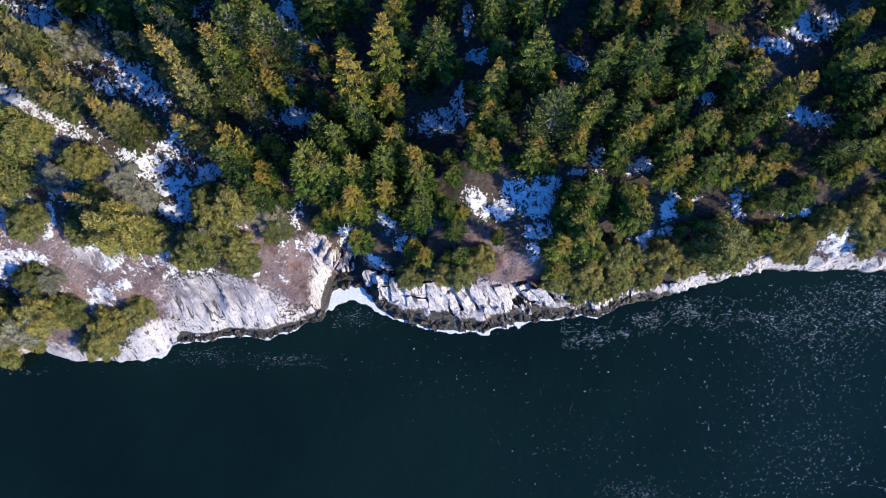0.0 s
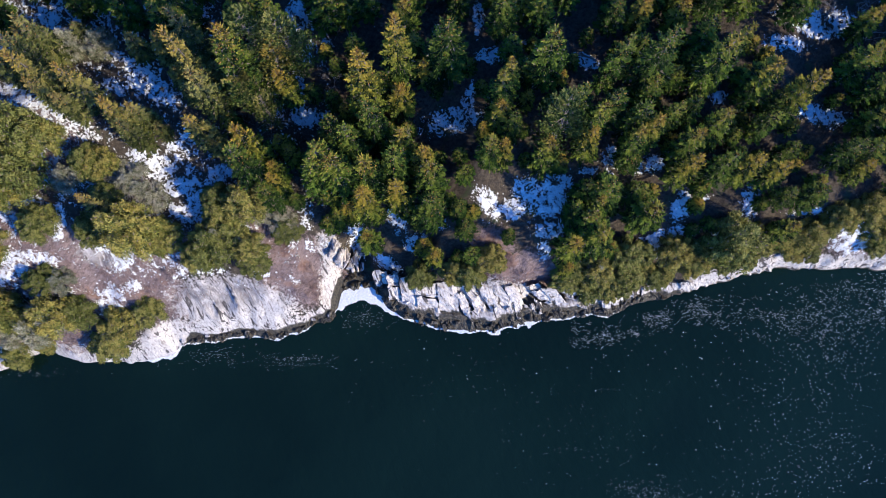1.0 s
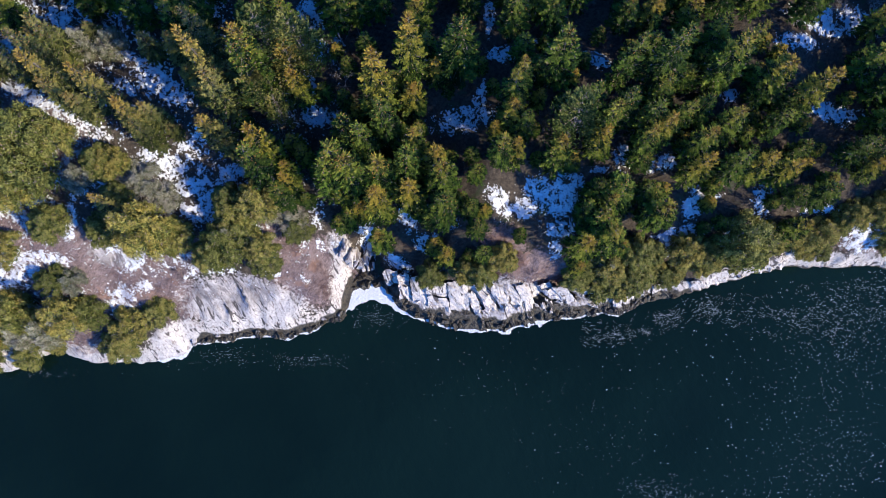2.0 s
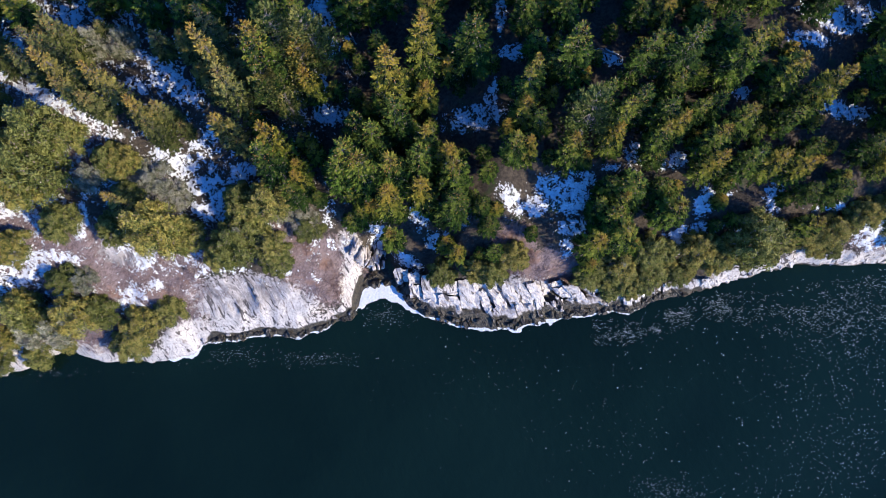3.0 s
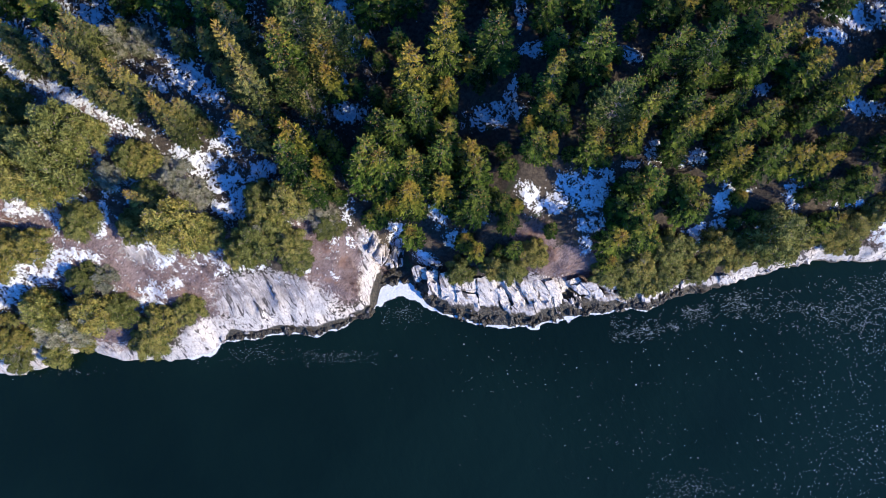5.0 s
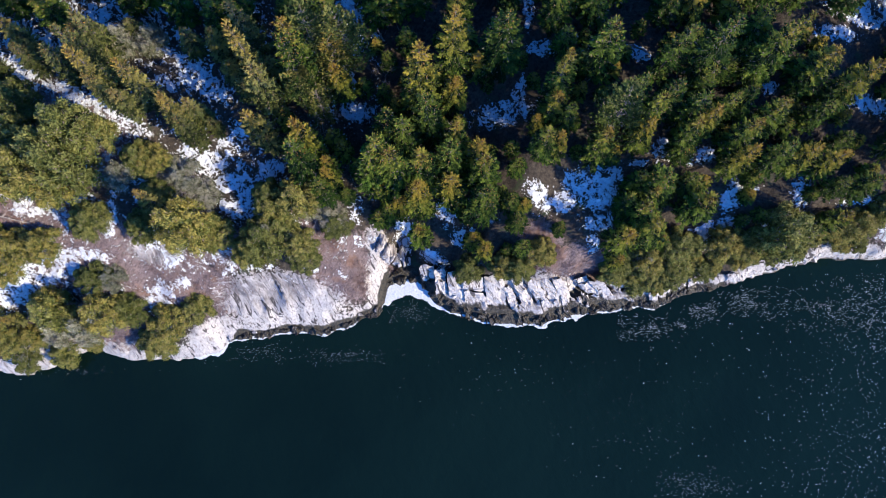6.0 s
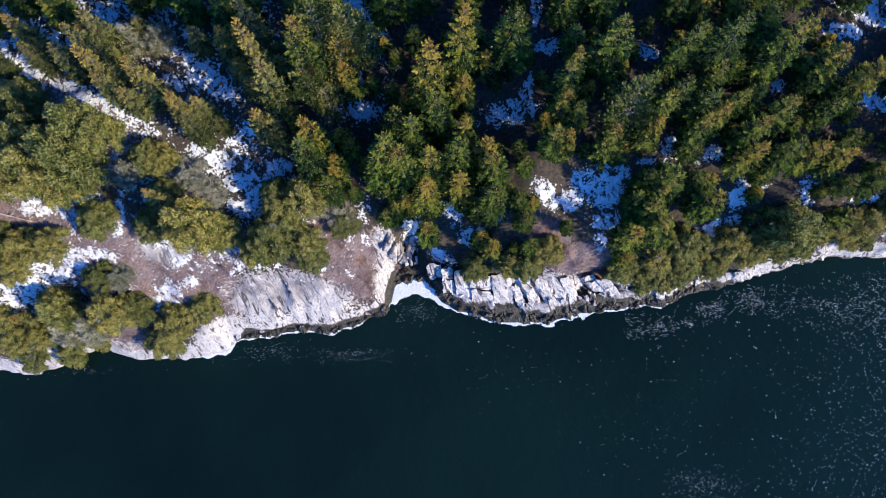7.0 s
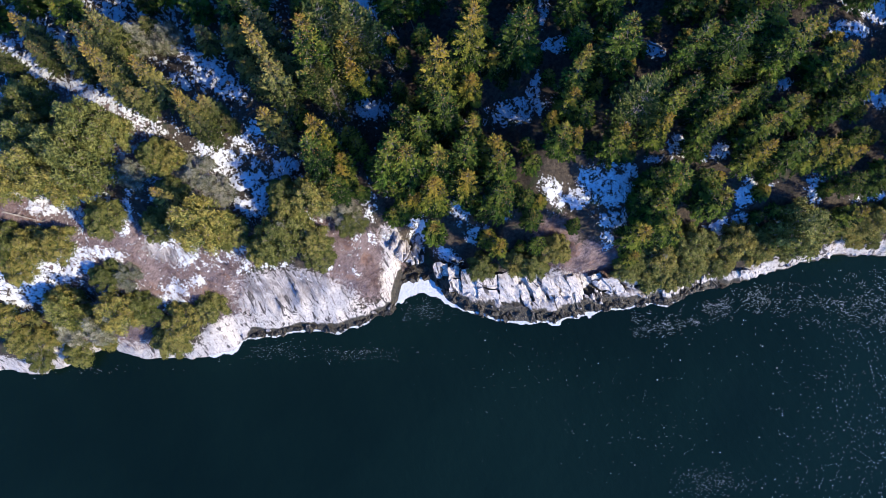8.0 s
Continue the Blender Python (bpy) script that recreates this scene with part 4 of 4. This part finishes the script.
def plant(kind, rows, seed):
    """Plants trees of a kind: place, height of the top over the sea, and radius of the crown."""
    rng = random.Random(seed)
    h0, r0 = SIZES[kind]
    for x, y, top, r in rows:
        PLANTED.append((x, y))
        r *= 1.12 if kind == "cedar_bush" and x < -35 and y > 12 else 1.0
        z = land(x, y)
        h = max(top - z, 2.0)
        i = rng.randrange(len(KINDS[kind]))
        m = pose(x, y, z - 0.05, rng.uniform(-2, 2), rng.uniform(-2, 2), rng.uniform(0, 360)) @ Matrix.Diagonal((r / r0, r / r0, h / h0, 1))
        first = FIRST.get((kind, i))
        if first:
            ob = copy_thing(first, m @ Matrix.Diagonal((*(1 / v for v in first.scale), 1)))
        else:
            ob = FIRST[(kind, i)] = tree_model(kind, KINDS[kind][i])
            ob.matrix_basis = m
        small = h < (4 if kind == "cedar_bush" else 8)
        tagged(ob, LABELS[kind][int(small)], CATEGORIES[kind], GROUPS[kind])


FIRST, PLANTED = {}, []

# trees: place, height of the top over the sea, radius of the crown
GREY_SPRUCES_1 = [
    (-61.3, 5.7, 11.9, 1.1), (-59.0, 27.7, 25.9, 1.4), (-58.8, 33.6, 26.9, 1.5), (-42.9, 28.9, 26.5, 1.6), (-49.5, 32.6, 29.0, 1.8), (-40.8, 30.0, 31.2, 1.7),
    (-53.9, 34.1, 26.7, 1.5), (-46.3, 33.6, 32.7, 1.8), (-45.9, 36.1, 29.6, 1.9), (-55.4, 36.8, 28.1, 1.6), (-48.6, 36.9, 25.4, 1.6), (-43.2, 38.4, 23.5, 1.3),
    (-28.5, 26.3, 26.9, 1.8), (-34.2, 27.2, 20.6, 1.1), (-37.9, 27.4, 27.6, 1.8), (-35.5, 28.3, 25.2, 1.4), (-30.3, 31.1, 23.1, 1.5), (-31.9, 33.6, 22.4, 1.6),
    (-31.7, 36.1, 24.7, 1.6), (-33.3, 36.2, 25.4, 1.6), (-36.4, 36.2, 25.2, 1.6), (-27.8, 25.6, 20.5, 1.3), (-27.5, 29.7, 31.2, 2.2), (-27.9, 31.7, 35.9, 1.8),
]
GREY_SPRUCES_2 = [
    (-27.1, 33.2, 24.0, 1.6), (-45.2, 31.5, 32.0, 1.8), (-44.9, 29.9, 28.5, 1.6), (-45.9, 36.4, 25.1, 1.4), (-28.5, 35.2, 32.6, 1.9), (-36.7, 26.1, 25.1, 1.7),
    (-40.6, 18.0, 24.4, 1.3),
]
GULLY_SPRUCES_1 = [
    (-21.7, 19.8, 20.8, 1.8), (-19.5, 20.2, 15.0, 1.2), (-21.0, 21.6, 20.5, 1.4), (-23.6, 22.7, 28.3, 2.3), (-17.9, 23.3, 16.3, 1.3), (-22.9, 24.3, 27.8, 2.2),
    (-22.8, 24.4, 19.5, 1.5), (-19.5, 25.2, 18.5, 1.4), (-20.5, 26.3, 19.6, 1.4), (-26.0, 28.0, 20.8, 1.3), (-23.0, 31.2, 34.5, 2.4), (-23.7, 31.8, 35.8, 2.4),
    (-19.3, 31.8, 26.2, 1.8), (-21.1, 22.9, 19.9, 1.4),
]
SPRUCES_1 = [
    (-15.0, 20.9, 17.6, 1.8), (-16.2, 22.1, 18.1, 1.8), (-15.0, 22.9, 28.2, 2.7), (-14.4, 31.5, 20.1, 1.2), (-16.9, 32.4, 20.0, 1.2), (-14.0, 35.0, 21.0, 1.2),
    (-2.5, 13.7, 12.1, 1.4), (-10.4, 15.6, 15.5, 1.7), (-4.7, 18.0, 11.5, 1.1), (-2.9, 18.5, 21.0, 2.6), (-9.6, 18.7, 13.5, 1.3), (-5.8, 19.2, 12.4, 1.2),
    (-13.1, 19.4, 14.7, 1.8), (-10.7, 19.3, 23.1, 2.1), (-0.5, 20.0, 15.4, 1.0), (-6.8, 20.3, 22.2, 2.2), (-2.9, 21.5, 22.7, 2.5), (-13.4, 22.1, 27.0, 2.6),
    (-8.3, 22.3, 15.6, 1.2), (-9.8, 22.2, 25.3, 2.4), (-7.1, 23.1, 25.1, 2.3), (-3.5, 23.7, 23.5, 2.0), (-12.2, 25.3, 26.3, 2.3), (-5.0, 25.7, 18.9, 1.3),
]
SPRUCES_2 = [
    (-13.5, 25.9, 25.9, 2.2), (-9.1, 27.2, 28.8, 2.2), (-10.5, 30.0, 33.4, 2.6), (-13.1, 30.2, 18.9, 1.2), (-6.9, 31.5, 21.2, 1.3), (-8.3, 32.2, 22.6, 1.6),
    (-3.5, 33.9, 23.6, 1.6), (-6.5, 34.2, 33.6, 2.2), (-0.9, 34.4, 31.6, 2.8), (-4.4, 36.3, 24.6, 1.6), (-11.6, 36.8, 23.3, 1.5), (2.3, 13.7, 14.5, 1.3),
    (0.5, 13.9, 8.8, 0.9), (14.5, 14.4, 16.4, 2.3), (6.9, 15.8, 13.3, 1.1), (1.3, 16.6, 15.5, 1.5), (0.5, 18.5, 17.1, 1.5), (1.3, 22.6, 18.5, 1.4),
    (12.7, 23.7, 19.5, 1.2), (4.2, 24.2, 25.7, 1.8), (5.7, 23.9, 24.2, 1.5), (10.6, 23.6, 26.0, 1.8),
]
SPRUCES_3 = [
    (3.5, 27.0, 21.3, 1.2), (6.4, 26.9, 25.5, 1.6), (13.5, 28.3, 30.5, 1.9), (5.2, 29.6, 30.0, 1.9), (8.4, 30.5, 22.0, 1.2), (10.4, 33.1, 32.6, 2.5),
    (7.9, 33.3, 24.4, 1.6), (6.6, 35.5, 25.4, 1.6), (17.3, 14.3, 8.0, 0.9), (19.3, 14.4, 12.8, 1.6), (17.5, 15.7, 17.4, 2.6), (22.9, 17.8, 19.7, 2.5),
    (16.3, 17.0, 18.2, 2.6), (16.4, 19.3, 15.2, 1.2), (17.9, 20.0, 22.4, 2.6), (22.6, 20.3, 18.3, 1.6), (21.1, 20.4, 20.2, 1.5), (26.9, 22.1, 23.9, 1.9),
    (20.8, 23.7, 20.2, 1.5),
]
SPRUCES_4 = [
    (26.5, 24.7, 26.8, 1.9), (16.3, 25.1, 19.0, 1.2), (22.3, 26.1, 26.8, 1.9), (15.5, 27.1, 28.4, 1.9), (20.5, 27.1, 28.2, 1.9), (17.1, 28.0, 29.5, 1.9),
    (26.9, 28.4, 25.0, 1.7), (24.7, 28.0, 25.7, 1.6), (22.3, 30.3, 26.6, 1.8), (21.6, 32.2, 33.9, 2.5), (17.1, 32.1, 33.2, 1.6), (25.4, 32.8, 23.1, 1.6),
    (27.2, 34.7, 23.5, 1.6), (21.3, 36.0, 24.7, 1.6), (41.5, 15.2, 8.2, 1.0), (40.7, 16.4, 16.6, 1.7), (30.0, 16.8, 12.0, 1.1), (38.5, 16.9, 11.4, 1.1),
    (31.8, 17.3, 12.7, 1.1), (41.9, 19.4, 21.0, 1.8),
]
SPRUCES_5 = [
    (29.9, 19.4, 14.5, 1.2), (37.7, 19.5, 14.3, 1.2), (39.0, 19.5, 19.5, 1.5), (30.0, 21.0, 16.5, 1.3), (37.1, 21.7, 22.6, 1.8), (33.7, 22.1, 24.2, 1.8),
    (30.8, 22.1, 25.0, 1.9), (39.2, 24.8, 20.6, 1.5), (33.0, 26.6, 19.2, 1.3), (29.8, 26.6, 26.8, 1.9), (37.1, 28.9, 26.0, 1.9), (37.8, 29.4, 30.5, 2.1),
    (35.3, 30.7, 20.4, 1.3), (33.8, 31.4, 29.4, 2.3), (28.8, 32.7, 31.3, 2.6), (33.7, 33.2, 22.4, 1.5), (30.7, 34.0, 30.9, 1.7), (28.1, 36.5, 28.3, 1.8),
    (53.4, 20.8, 19.6, 1.6),
]
SPRUCES_6 = [
    (43.8, 21.5, 16.9, 1.5), (47.9, 22.5, 20.4, 1.6), (45.6, 24.0, 23.3, 1.8), (48.2, 24.3, 23.1, 1.8), (50.7, 24.9, 23.5, 1.8), (48.3, 27.8, 24.5, 1.8),
    (50.7, 29.5, 25.2, 1.8), (47.9, 31.3, 25.2, 1.8), (46.2, 33.5, 27.5, 2.0), (50.7, 35.9, 25.3, 1.8), (47.7, 38.6, 25.4, 1.8), (-6.2, 30.9, 23.5, 1.9),
    (-6.3, 25.0, 24.5, 1.8), (6.0, 30.9, 30.2, 1.6), (4.9, 28.1, 26.1, 1.7), (15.1, 25.2, 26.0, 1.7), (35.6, 27.2, 24.4, 1.7), (-16.0, 21.6, 26.6, 2.3),
    (20.3, 24.8, 26.2, 1.8), (14.3, 12.1, 11.8, 1.3), (14.7, 18.3, 18.0, 1.6), (15.4, 20.3, 20.0, 1.7), (17.0, 19.0, 20.0, 1.6), (-15.5, 17.9, 12.4, 1.6),
    (-14.4, 18.6, 13.5, 1.6),
]
CEDARS_1 = [
    (-63.0, 0.7, 4.3, 1.7), (-58.5, 1.4, 3.9, 1.8), (-63.5, 3.1, 8.8, 1.9), (-60.7, 3.8, 7.7, 1.9), (-64.5, 5.7, 13.2, 2.1), (-57.2, 7.7, 12.0, 2.1),
    (-60.0, 11.3, 16.5, 1.9), (-58.2, 13.6, 18.2, 2.0), (-61.3, 14.1, 19.6, 2.1), (-59.1, 20.5, 24.9, 2.3), (-56.5, 25.2, 24.8, 2.3), (-56.8, 29.8, 23.8, 2.3),
    (-45.5, 3.0, 5.1, 2.4), (-54.9, 3.2, 3.1, 1.5), (-43.5, 5.4, 7.6, 2.4), (-54.7, 5.7, 9.9, 2.1), (-50.2, 6.2, 14.2, 2.4), (-47.9, 6.9, 10.7, 2.1),
    (-56.4, 6.6, 13.8, 2.4), (-50.9, 10.6, 12.9, 2.0), (-55.3, 14.0, 17.5, 1.9), (-43.7, 16.5, 16.0, 1.9), (-50.0, 17.1, 16.9, 2.0),
]
CEDARS_2 = [
    (-53.1, 20.5, 22.1, 2.1), (-55.6, 21.5, 25.4, 2.5), (-50.9, 22.5, 25.1, 2.9), (-42.3, 23.9, 18.8, 1.7), (-43.5, 24.0, 19.4, 1.8), (-53.0, 23.8, 24.9, 2.5),
    (-47.5, 26.0, 22.9, 1.7), (-49.6, 26.1, 27.0, 2.5), (-39.8, 7.1, 7.4, 2.0), (-31.9, 13.8, 13.1, 2.1), (-29.9, 14.8, 15.4, 2.8), (-36.1, 16.0, 14.8, 2.1),
    (-38.3, 16.0, 22.8, 2.6), (-40.0, 16.3, 15.2, 1.9), (-28.6, 18.5, 15.5, 1.9), (-41.8, 19.8, 17.7, 1.8), (-28.7, 19.9, 16.6, 1.9), (-25.3, 13.3, 10.5, 2.1),
    (-25.7, 14.7, 13.0, 1.9), (-27.9, 16.4, 14.0, 1.9), (-21.1, 17.0, 11.9, 1.8), (-25.3, 19.7, 18.3, 2.4), (-4.5, 11.7, 6.8, 1.8),
]
CEDARS_3 = [
    (2.0, 11.6, 8.5, 1.9), (0.3, 12.0, 8.2, 1.8), (4.7, 13.4, 10.3, 1.9), (18.5, 10.3, 5.6, 2.0), (22.4, 10.6, 6.3, 1.8), (20.4, 11.1, 6.9, 1.9),
    (26.4, 11.4, 6.6, 1.8), (14.6, 11.5, 6.7, 1.9), (22.9, 12.3, 8.5, 1.9), (19.1, 13.0, 9.3, 2.1), (22.1, 14.0, 11.4, 2.1), (28.0, 11.7, 5.9, 1.3),
    (31.4, 12.5, 6.0, 1.3), (35.6, 12.9, 6.4, 1.3), (38.8, 13.6, 6.8, 1.3), (32.1, 13.7, 9.1, 1.9), (28.6, 14.3, 10.9, 2.2), (40.2, 15.3, 8.7, 1.5),
    (35.0, 14.9, 16.8, 3.2), (47.4, 14.4, 6.0, 1.3), (45.3, 14.5, 5.8, 1.3), (55.5, 15.1, 7.2, 1.3), (45.5, 16.6, 11.3, 2.2), (54.1, 17.5, 12.6, 2.3),
]
CEDARS_4 = [
    (48.9, 18.3, 13.1, 2.1), (51.7, 19.2, 14.4, 2.3), (61.1, 15.4, 7.6, 1.4), (56.6, 16.3, 8.6, 1.4), (56.4, 18.2, 13.3, 2.3),
]
PINES_1 = [
    (-21.7, 29.3, 23.7, 2.2), (-23.2, 30.6, 28.9, 2.9), (-19.6, 32.9, 28.8, 2.9), (-21.8, 34.6, 33.0, 3.4), (-18.0, 34.7, 31.9, 3.2), (12.0, 26.1, 30.5, 3.6),
]
BARE_1 = [
    (-38.3, 19.7, 16.7, 2.2), (-36.3, 18.9, 15.6, 2.0), (-42.4, 20.2, 17.3, 1.8), (-24.9, 14.6, 12.1, 1.8), (-27.4, 15.0, 12.0, 1.8), (-56.6, 6.5, 9.4, 2.2),
    (-56.4, 5.2, 7.1, 2.0), (-22.0, 18.3, 13.0, 2.0), (-23.9, 18.8, 13.7, 1.8), (17.9, 13.9, 8.7, 1.8), (11.7, 27.5, 24.5, 2.0), (-6.3, 26.8, 22.5, 1.8),
    (-22.3, 29.2, 22.9, 2.0), (-62.7, 3.1, 8.3, 2.0), (-62.7, 2.5, 6.4, 1.8), (49.3, 42.9, 17.6, 2.4), (45.4, 41.8, 18.4, 2.0), (50.2, 39.3, 16.7, 1.8),
    (-52.5, 7.7, 10.7, 1.6), (-14.7, 34.3, 21.1, 1.5),
]

plant("spruce_tree", SPRUCES_1 + SPRUCES_2 + SPRUCES_3 + SPRUCES_4 + SPRUCES_5 + SPRUCES_6, 31)
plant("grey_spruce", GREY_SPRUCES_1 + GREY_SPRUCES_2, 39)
plant("spruce_tree", GULLY_SPRUCES_1, 42)
plant("cedar_bush", CEDARS_1 + CEDARS_2 + CEDARS_3 + CEDARS_4, 32)
plant("pine_tree", PINES_1, 33)
plant("lichened_shrub", [(-39.4, 22.0, 15.2, 2.5), (-37.0, 20.4, 14.8, 2.0), (-41.6, 20.6, 16.0, 1.8), (-21.8, 18.1, 12.6, 1.9), (-24.4, 19.2, 14.2, 1.8),
                         (-50.4, 6.2, 12.6, 2.4), (-53.4, 4.6, 11.4, 2.2), (-57.0, 4.3, 10.4, 2.2), (-48.9, 10.4, 12.6, 1.8), (-44.6, 37.2, 23.6, 1.9),
                         (-41.6, 37.4, 22.8, 1.8), (-45.9, 21.9, 19.4, 1.8), (-29.2, 15.8, 14.4, 1.8), (-26.6, 15.4, 12.4, 1.7), (18.8, 12.2, 8.6, 1.6)], 40)
plant("bare_tree", BARE_1, 34)


CLEAR = SNOW


def wood_places(x0, x1, y0, y1, step_m, apart, rng, behind=0.0, near=-0.10):
    """Free places in the wood, away from its clearings and from trees that stand already."""
    out = []
    for gx in np.arange(x0, x1, step_m):
        for gy in np.arange(y0, y1, step_m):
            x, y = gx + rng.uniform(-0.4, 0.4) * step_m, gy + rng.uniform(-0.4, 0.4) * step_m
            d = inland_at(x, y)
            if d < 11 or x < -14 and d < 22 or -16 < x < -9 and y < 20:
                continue
            around = np.array([(x + dx, y + dy) for dx, dy in ((0, 0), (0.8, -0.4), (1.6, -0.9), (0, behind * 0.5), (0, behind))])
            if inside(CLEAR, around[:, 0], around[:, 1]).max() > near:
                continue
            if min(math.hypot(x - px, y - py) for px, py in PLANTED + out) > apart:
                out.append((x, y))
    return out


def understory():
    """Young spruces between the tall ones."""
    rng = random.Random(77)
    rows = []
    for x, y in wood_places(-24, 62, 15, 38, 2.0, 1.75, rng, 2.4, -0.16):
        h = rng.uniform(2.4, 4.6)
        rows.append((x, y, land(x, y) + h, 0.13 * h + 0.75))
    plant("young_spruce", rows[:298], 35)
    rows = []
    for x, y in wood_places(-60, 56, 36.5, 46, 2.6, 2.35, rng, 5.0):
        h = rng.uniform(6.5, 10.5)
        rows.append((x, y, land(x, y) + h, 0.13 * h + 0.8))
    plant("spruce_tree", rows[:125], 36)


understory()
plant("spruce_tree", [(57.0, 37.0, 27.0, 2.4), (56.5, 41.5, 28.0, 2.5), (58.0, 38.0, 28.0, 2.4), (57.5, 23.0, 21.5, 2.3), (59.5, 26.0, 23.0, 2.3),
                      (56.6, 28.4, 24.0, 2.3), (60.0, 31.0, 25.0, 2.4), (57.4, 33.4, 26.0, 2.3), (61.0, 35.0, 27.0, 2.4), (60.0, 20.4, 17.5, 2.0),
                      (62.5, 28.2, 24.0, 2.4), (54.4, 31.0, 25.0, 2.2), (54.2, 26.8, 23.0, 2.1), (-3.9, 15.0, 11.0, 1.5)], 37)


def shore_cedars():
    """The close fringe of cedars above the low cliff."""
    rng = random.Random(80)
    rows = []
    for x in np.arange(15.5, 50, 1.15):
        for _ in range(2):
            u = x + rng.uniform(-0.6, 0.6)
            y = shore_y(u) + rng.uniform(2.7, 6.5 if u < 38 else 4.4)
            if inside(CLEAR, np.array([u]), np.array([y]))[0] > -0.25 or min(math.hypot(u - px, y - py) for px, py in PLANTED + [r[:2] for r in rows]) < 1.35:
                continue
            h = rng.uniform(2.4, 4.2)
            rows.append((u, y, land(u, y) + h, rng.uniform(1.2, 1.9)))
    plant("cedar_bush", rows, 38)


shore_cedars()


def far_wood():
    """The wood that goes on behind, too many trees to count."""
    rng = random.Random(78)
    verts, faces, count = [], [], 0
    models = [KINDS["young_spruce"][k][1] for k in range(3)]
    data = [(np.array([v.co for v in m.vertices]), np.array([p.vertices for p in m.polygons])) for m in models]
    for x, y in wood_places(-80, 76, 46, 58, 5.6, 4.2, rng) + wood_places(-80, -63, 18, 46, 5.6, 4.2, rng) + wood_places(62, 78, 20, 46, 5.6, 4.2, rng):
        v, f = data[rng.randrange(3)]
        h, q = rng.uniform(10, 15), rng.random() * 6.283
        s = (0.13 * h + 0.8) / 2.4
        r = np.array([[math.cos(q) * s, -math.sin(q) * s, 0], [math.sin(q) * s, math.cos(q) * s, 0], [0, 0, h / 13.0]])
        verts.append(v @ r.T + np.array([x, y, land(x, y)]))
        faces.append(f + count)
        count += len(v)
    ob = new("far_wood", mesh_of("far_wood", np.concatenate(verts), np.concatenate(faces), SPRUCE))
    ob.data.attributes.new("bough", "FLOAT", "POINT").data.foreach_set("value", np.repeat(np.random.default_rng(3).random(count // 4), 4).astype(np.float32))
    return tagged(ob, "dense dark green spruce wood on the upper slope", "wood", kind="stuff")


far_wood()


def heath_growth():
    """Leafless brown heath and bramble stems on the open ground."""
    rng = random.Random(79)
    twigs = Spikes()
    while len(twigs.a) < 34000:
        px, py, rx, ry, turn = rng.choice(HEATH_PATCHES)
        x, y = px + rng.uniform(-1, 1) * rx * 1.15, py + rng.uniform(-1, 1) * ry * 1.15
        if inside([(px, py, rx * 1.1, ry * 1.1, turn)], np.array([x]), np.array([y]))[0] < rng.uniform(0, 0.35) or inland_at(x, y) < 1.2:
            continue
        if hash_noise(x, y, 2.2, 40) < -0.25 or inside(ROCK_PATCHES, np.array([x]), np.array([y]))[0] > 0.25:
            continue
        z = land(x, y)
        for _ in range(6):
            q, s = rng.random() * 6.283, rng.uniform(0.15, 0.5)
            u, v = x + rng.gauss(0, 0.14), y + rng.gauss(0, 0.14)
            twigs.add((u, v, z - 0.05), (u + math.cos(q) * s * 0.7, v + math.sin(q) * s * 0.7, z + rng.uniform(0.15, 0.5)), rng.uniform(0.012, 0.024))
    ob = new("heath_growth", twigs.mesh("heath_growth", HEATH))
    return tagged(ob, "low leafless purple-brown heath and bramble stems", "heath", kind="stuff")


heath_growth()


def fallen_log(x0, y0, x1, y1, w, label, twigs, mat):
    """A dead trunk lying on the slope with broken side branches."""
    rng = random.Random(int(x0 * 13 + y0 * 7))
    ob = new("fallen_log")
    a, b = np.array((x0, y0, land(x0, y0) + w * 0.8)), np.array((x1, y1, land(x1, y1) + w * 0.9))
    trunk = Spikes()
    trunk.add(a, b, w)
    part("trunk", trunk.mesh("trunk", mat, 0.45), ob)
    for _ in range(twigs):
        p = a + (b - a) * rng.uniform(0.25, 0.95)
        q = math.atan2(y1 - y0, x1 - x0) + rng.choice((-1, 1)) * rng.uniform(0.4, 1.1)
        s = rng.uniform(0.5, 1.8)
        side = Spikes()
        side.add(p, p + np.array((math.cos(q) * s, math.sin(q) * s, rng.uniform(0.1, 0.5))), 0.035)
        part("branch", side.mesh("branch", mat), ob)
    return tagged(ob, label, "log", "fallen logs")


fallen_log(-60.8, 17.5, -56.8, 16.6, 0.10, "bleached dead trunk with pale branches lying on the heath", 14, PALE_BARK)
fallen_log(-37.7, 14.6, -35.6, 13.4, 0.13, "pale dead trunk lying on the rocks", 0, PALE_BARK)
fallen_log(-48.8, 39.4, -47.4, 38.8, 0.12, "short pale dead branch on the snow", 2, PALE_BARK)
fallen_log(-17.0, 43.3, -16.0, 41.4, 0.14, "pale straight dead trunk in the snow", 0, PALE_BARK)
fallen_log(-15.5, 39.9, -14.5, 38.1, 0.12, "thin dead trunk leaning in the wood", 0, PALE_BARK)
fallen_log(-12.9, 42.2, -14.4, 38.9, 0.10, "thin dead trunk leaning in the wood", 2, BARK)
fallen_log(-14.0, 42.8, -12.3, 38.4, 0.10, "thin dead trunk leaning in the wood", 2, BARK)
fallen_log(-41.2, 21.8, -40.2, 21.1, 0.10, "thin dead branch lying on the heath", 2, PALE_BARK)
fallen_log(-30.2, 19.5, -27.0, 17.4, 0.13, "dark fallen trunk across the snowy ground", 2, BARK)
fallen_log(-25.5, 20.0, -23.5, 18.9, 0.11, "dark fallen trunk on the brown slope", 0, BARK)
fallen_log(14.5, 36.2, 17.2, 35.3, 0.18, "dark fallen trunk on a strip of snow", 0, BARK)
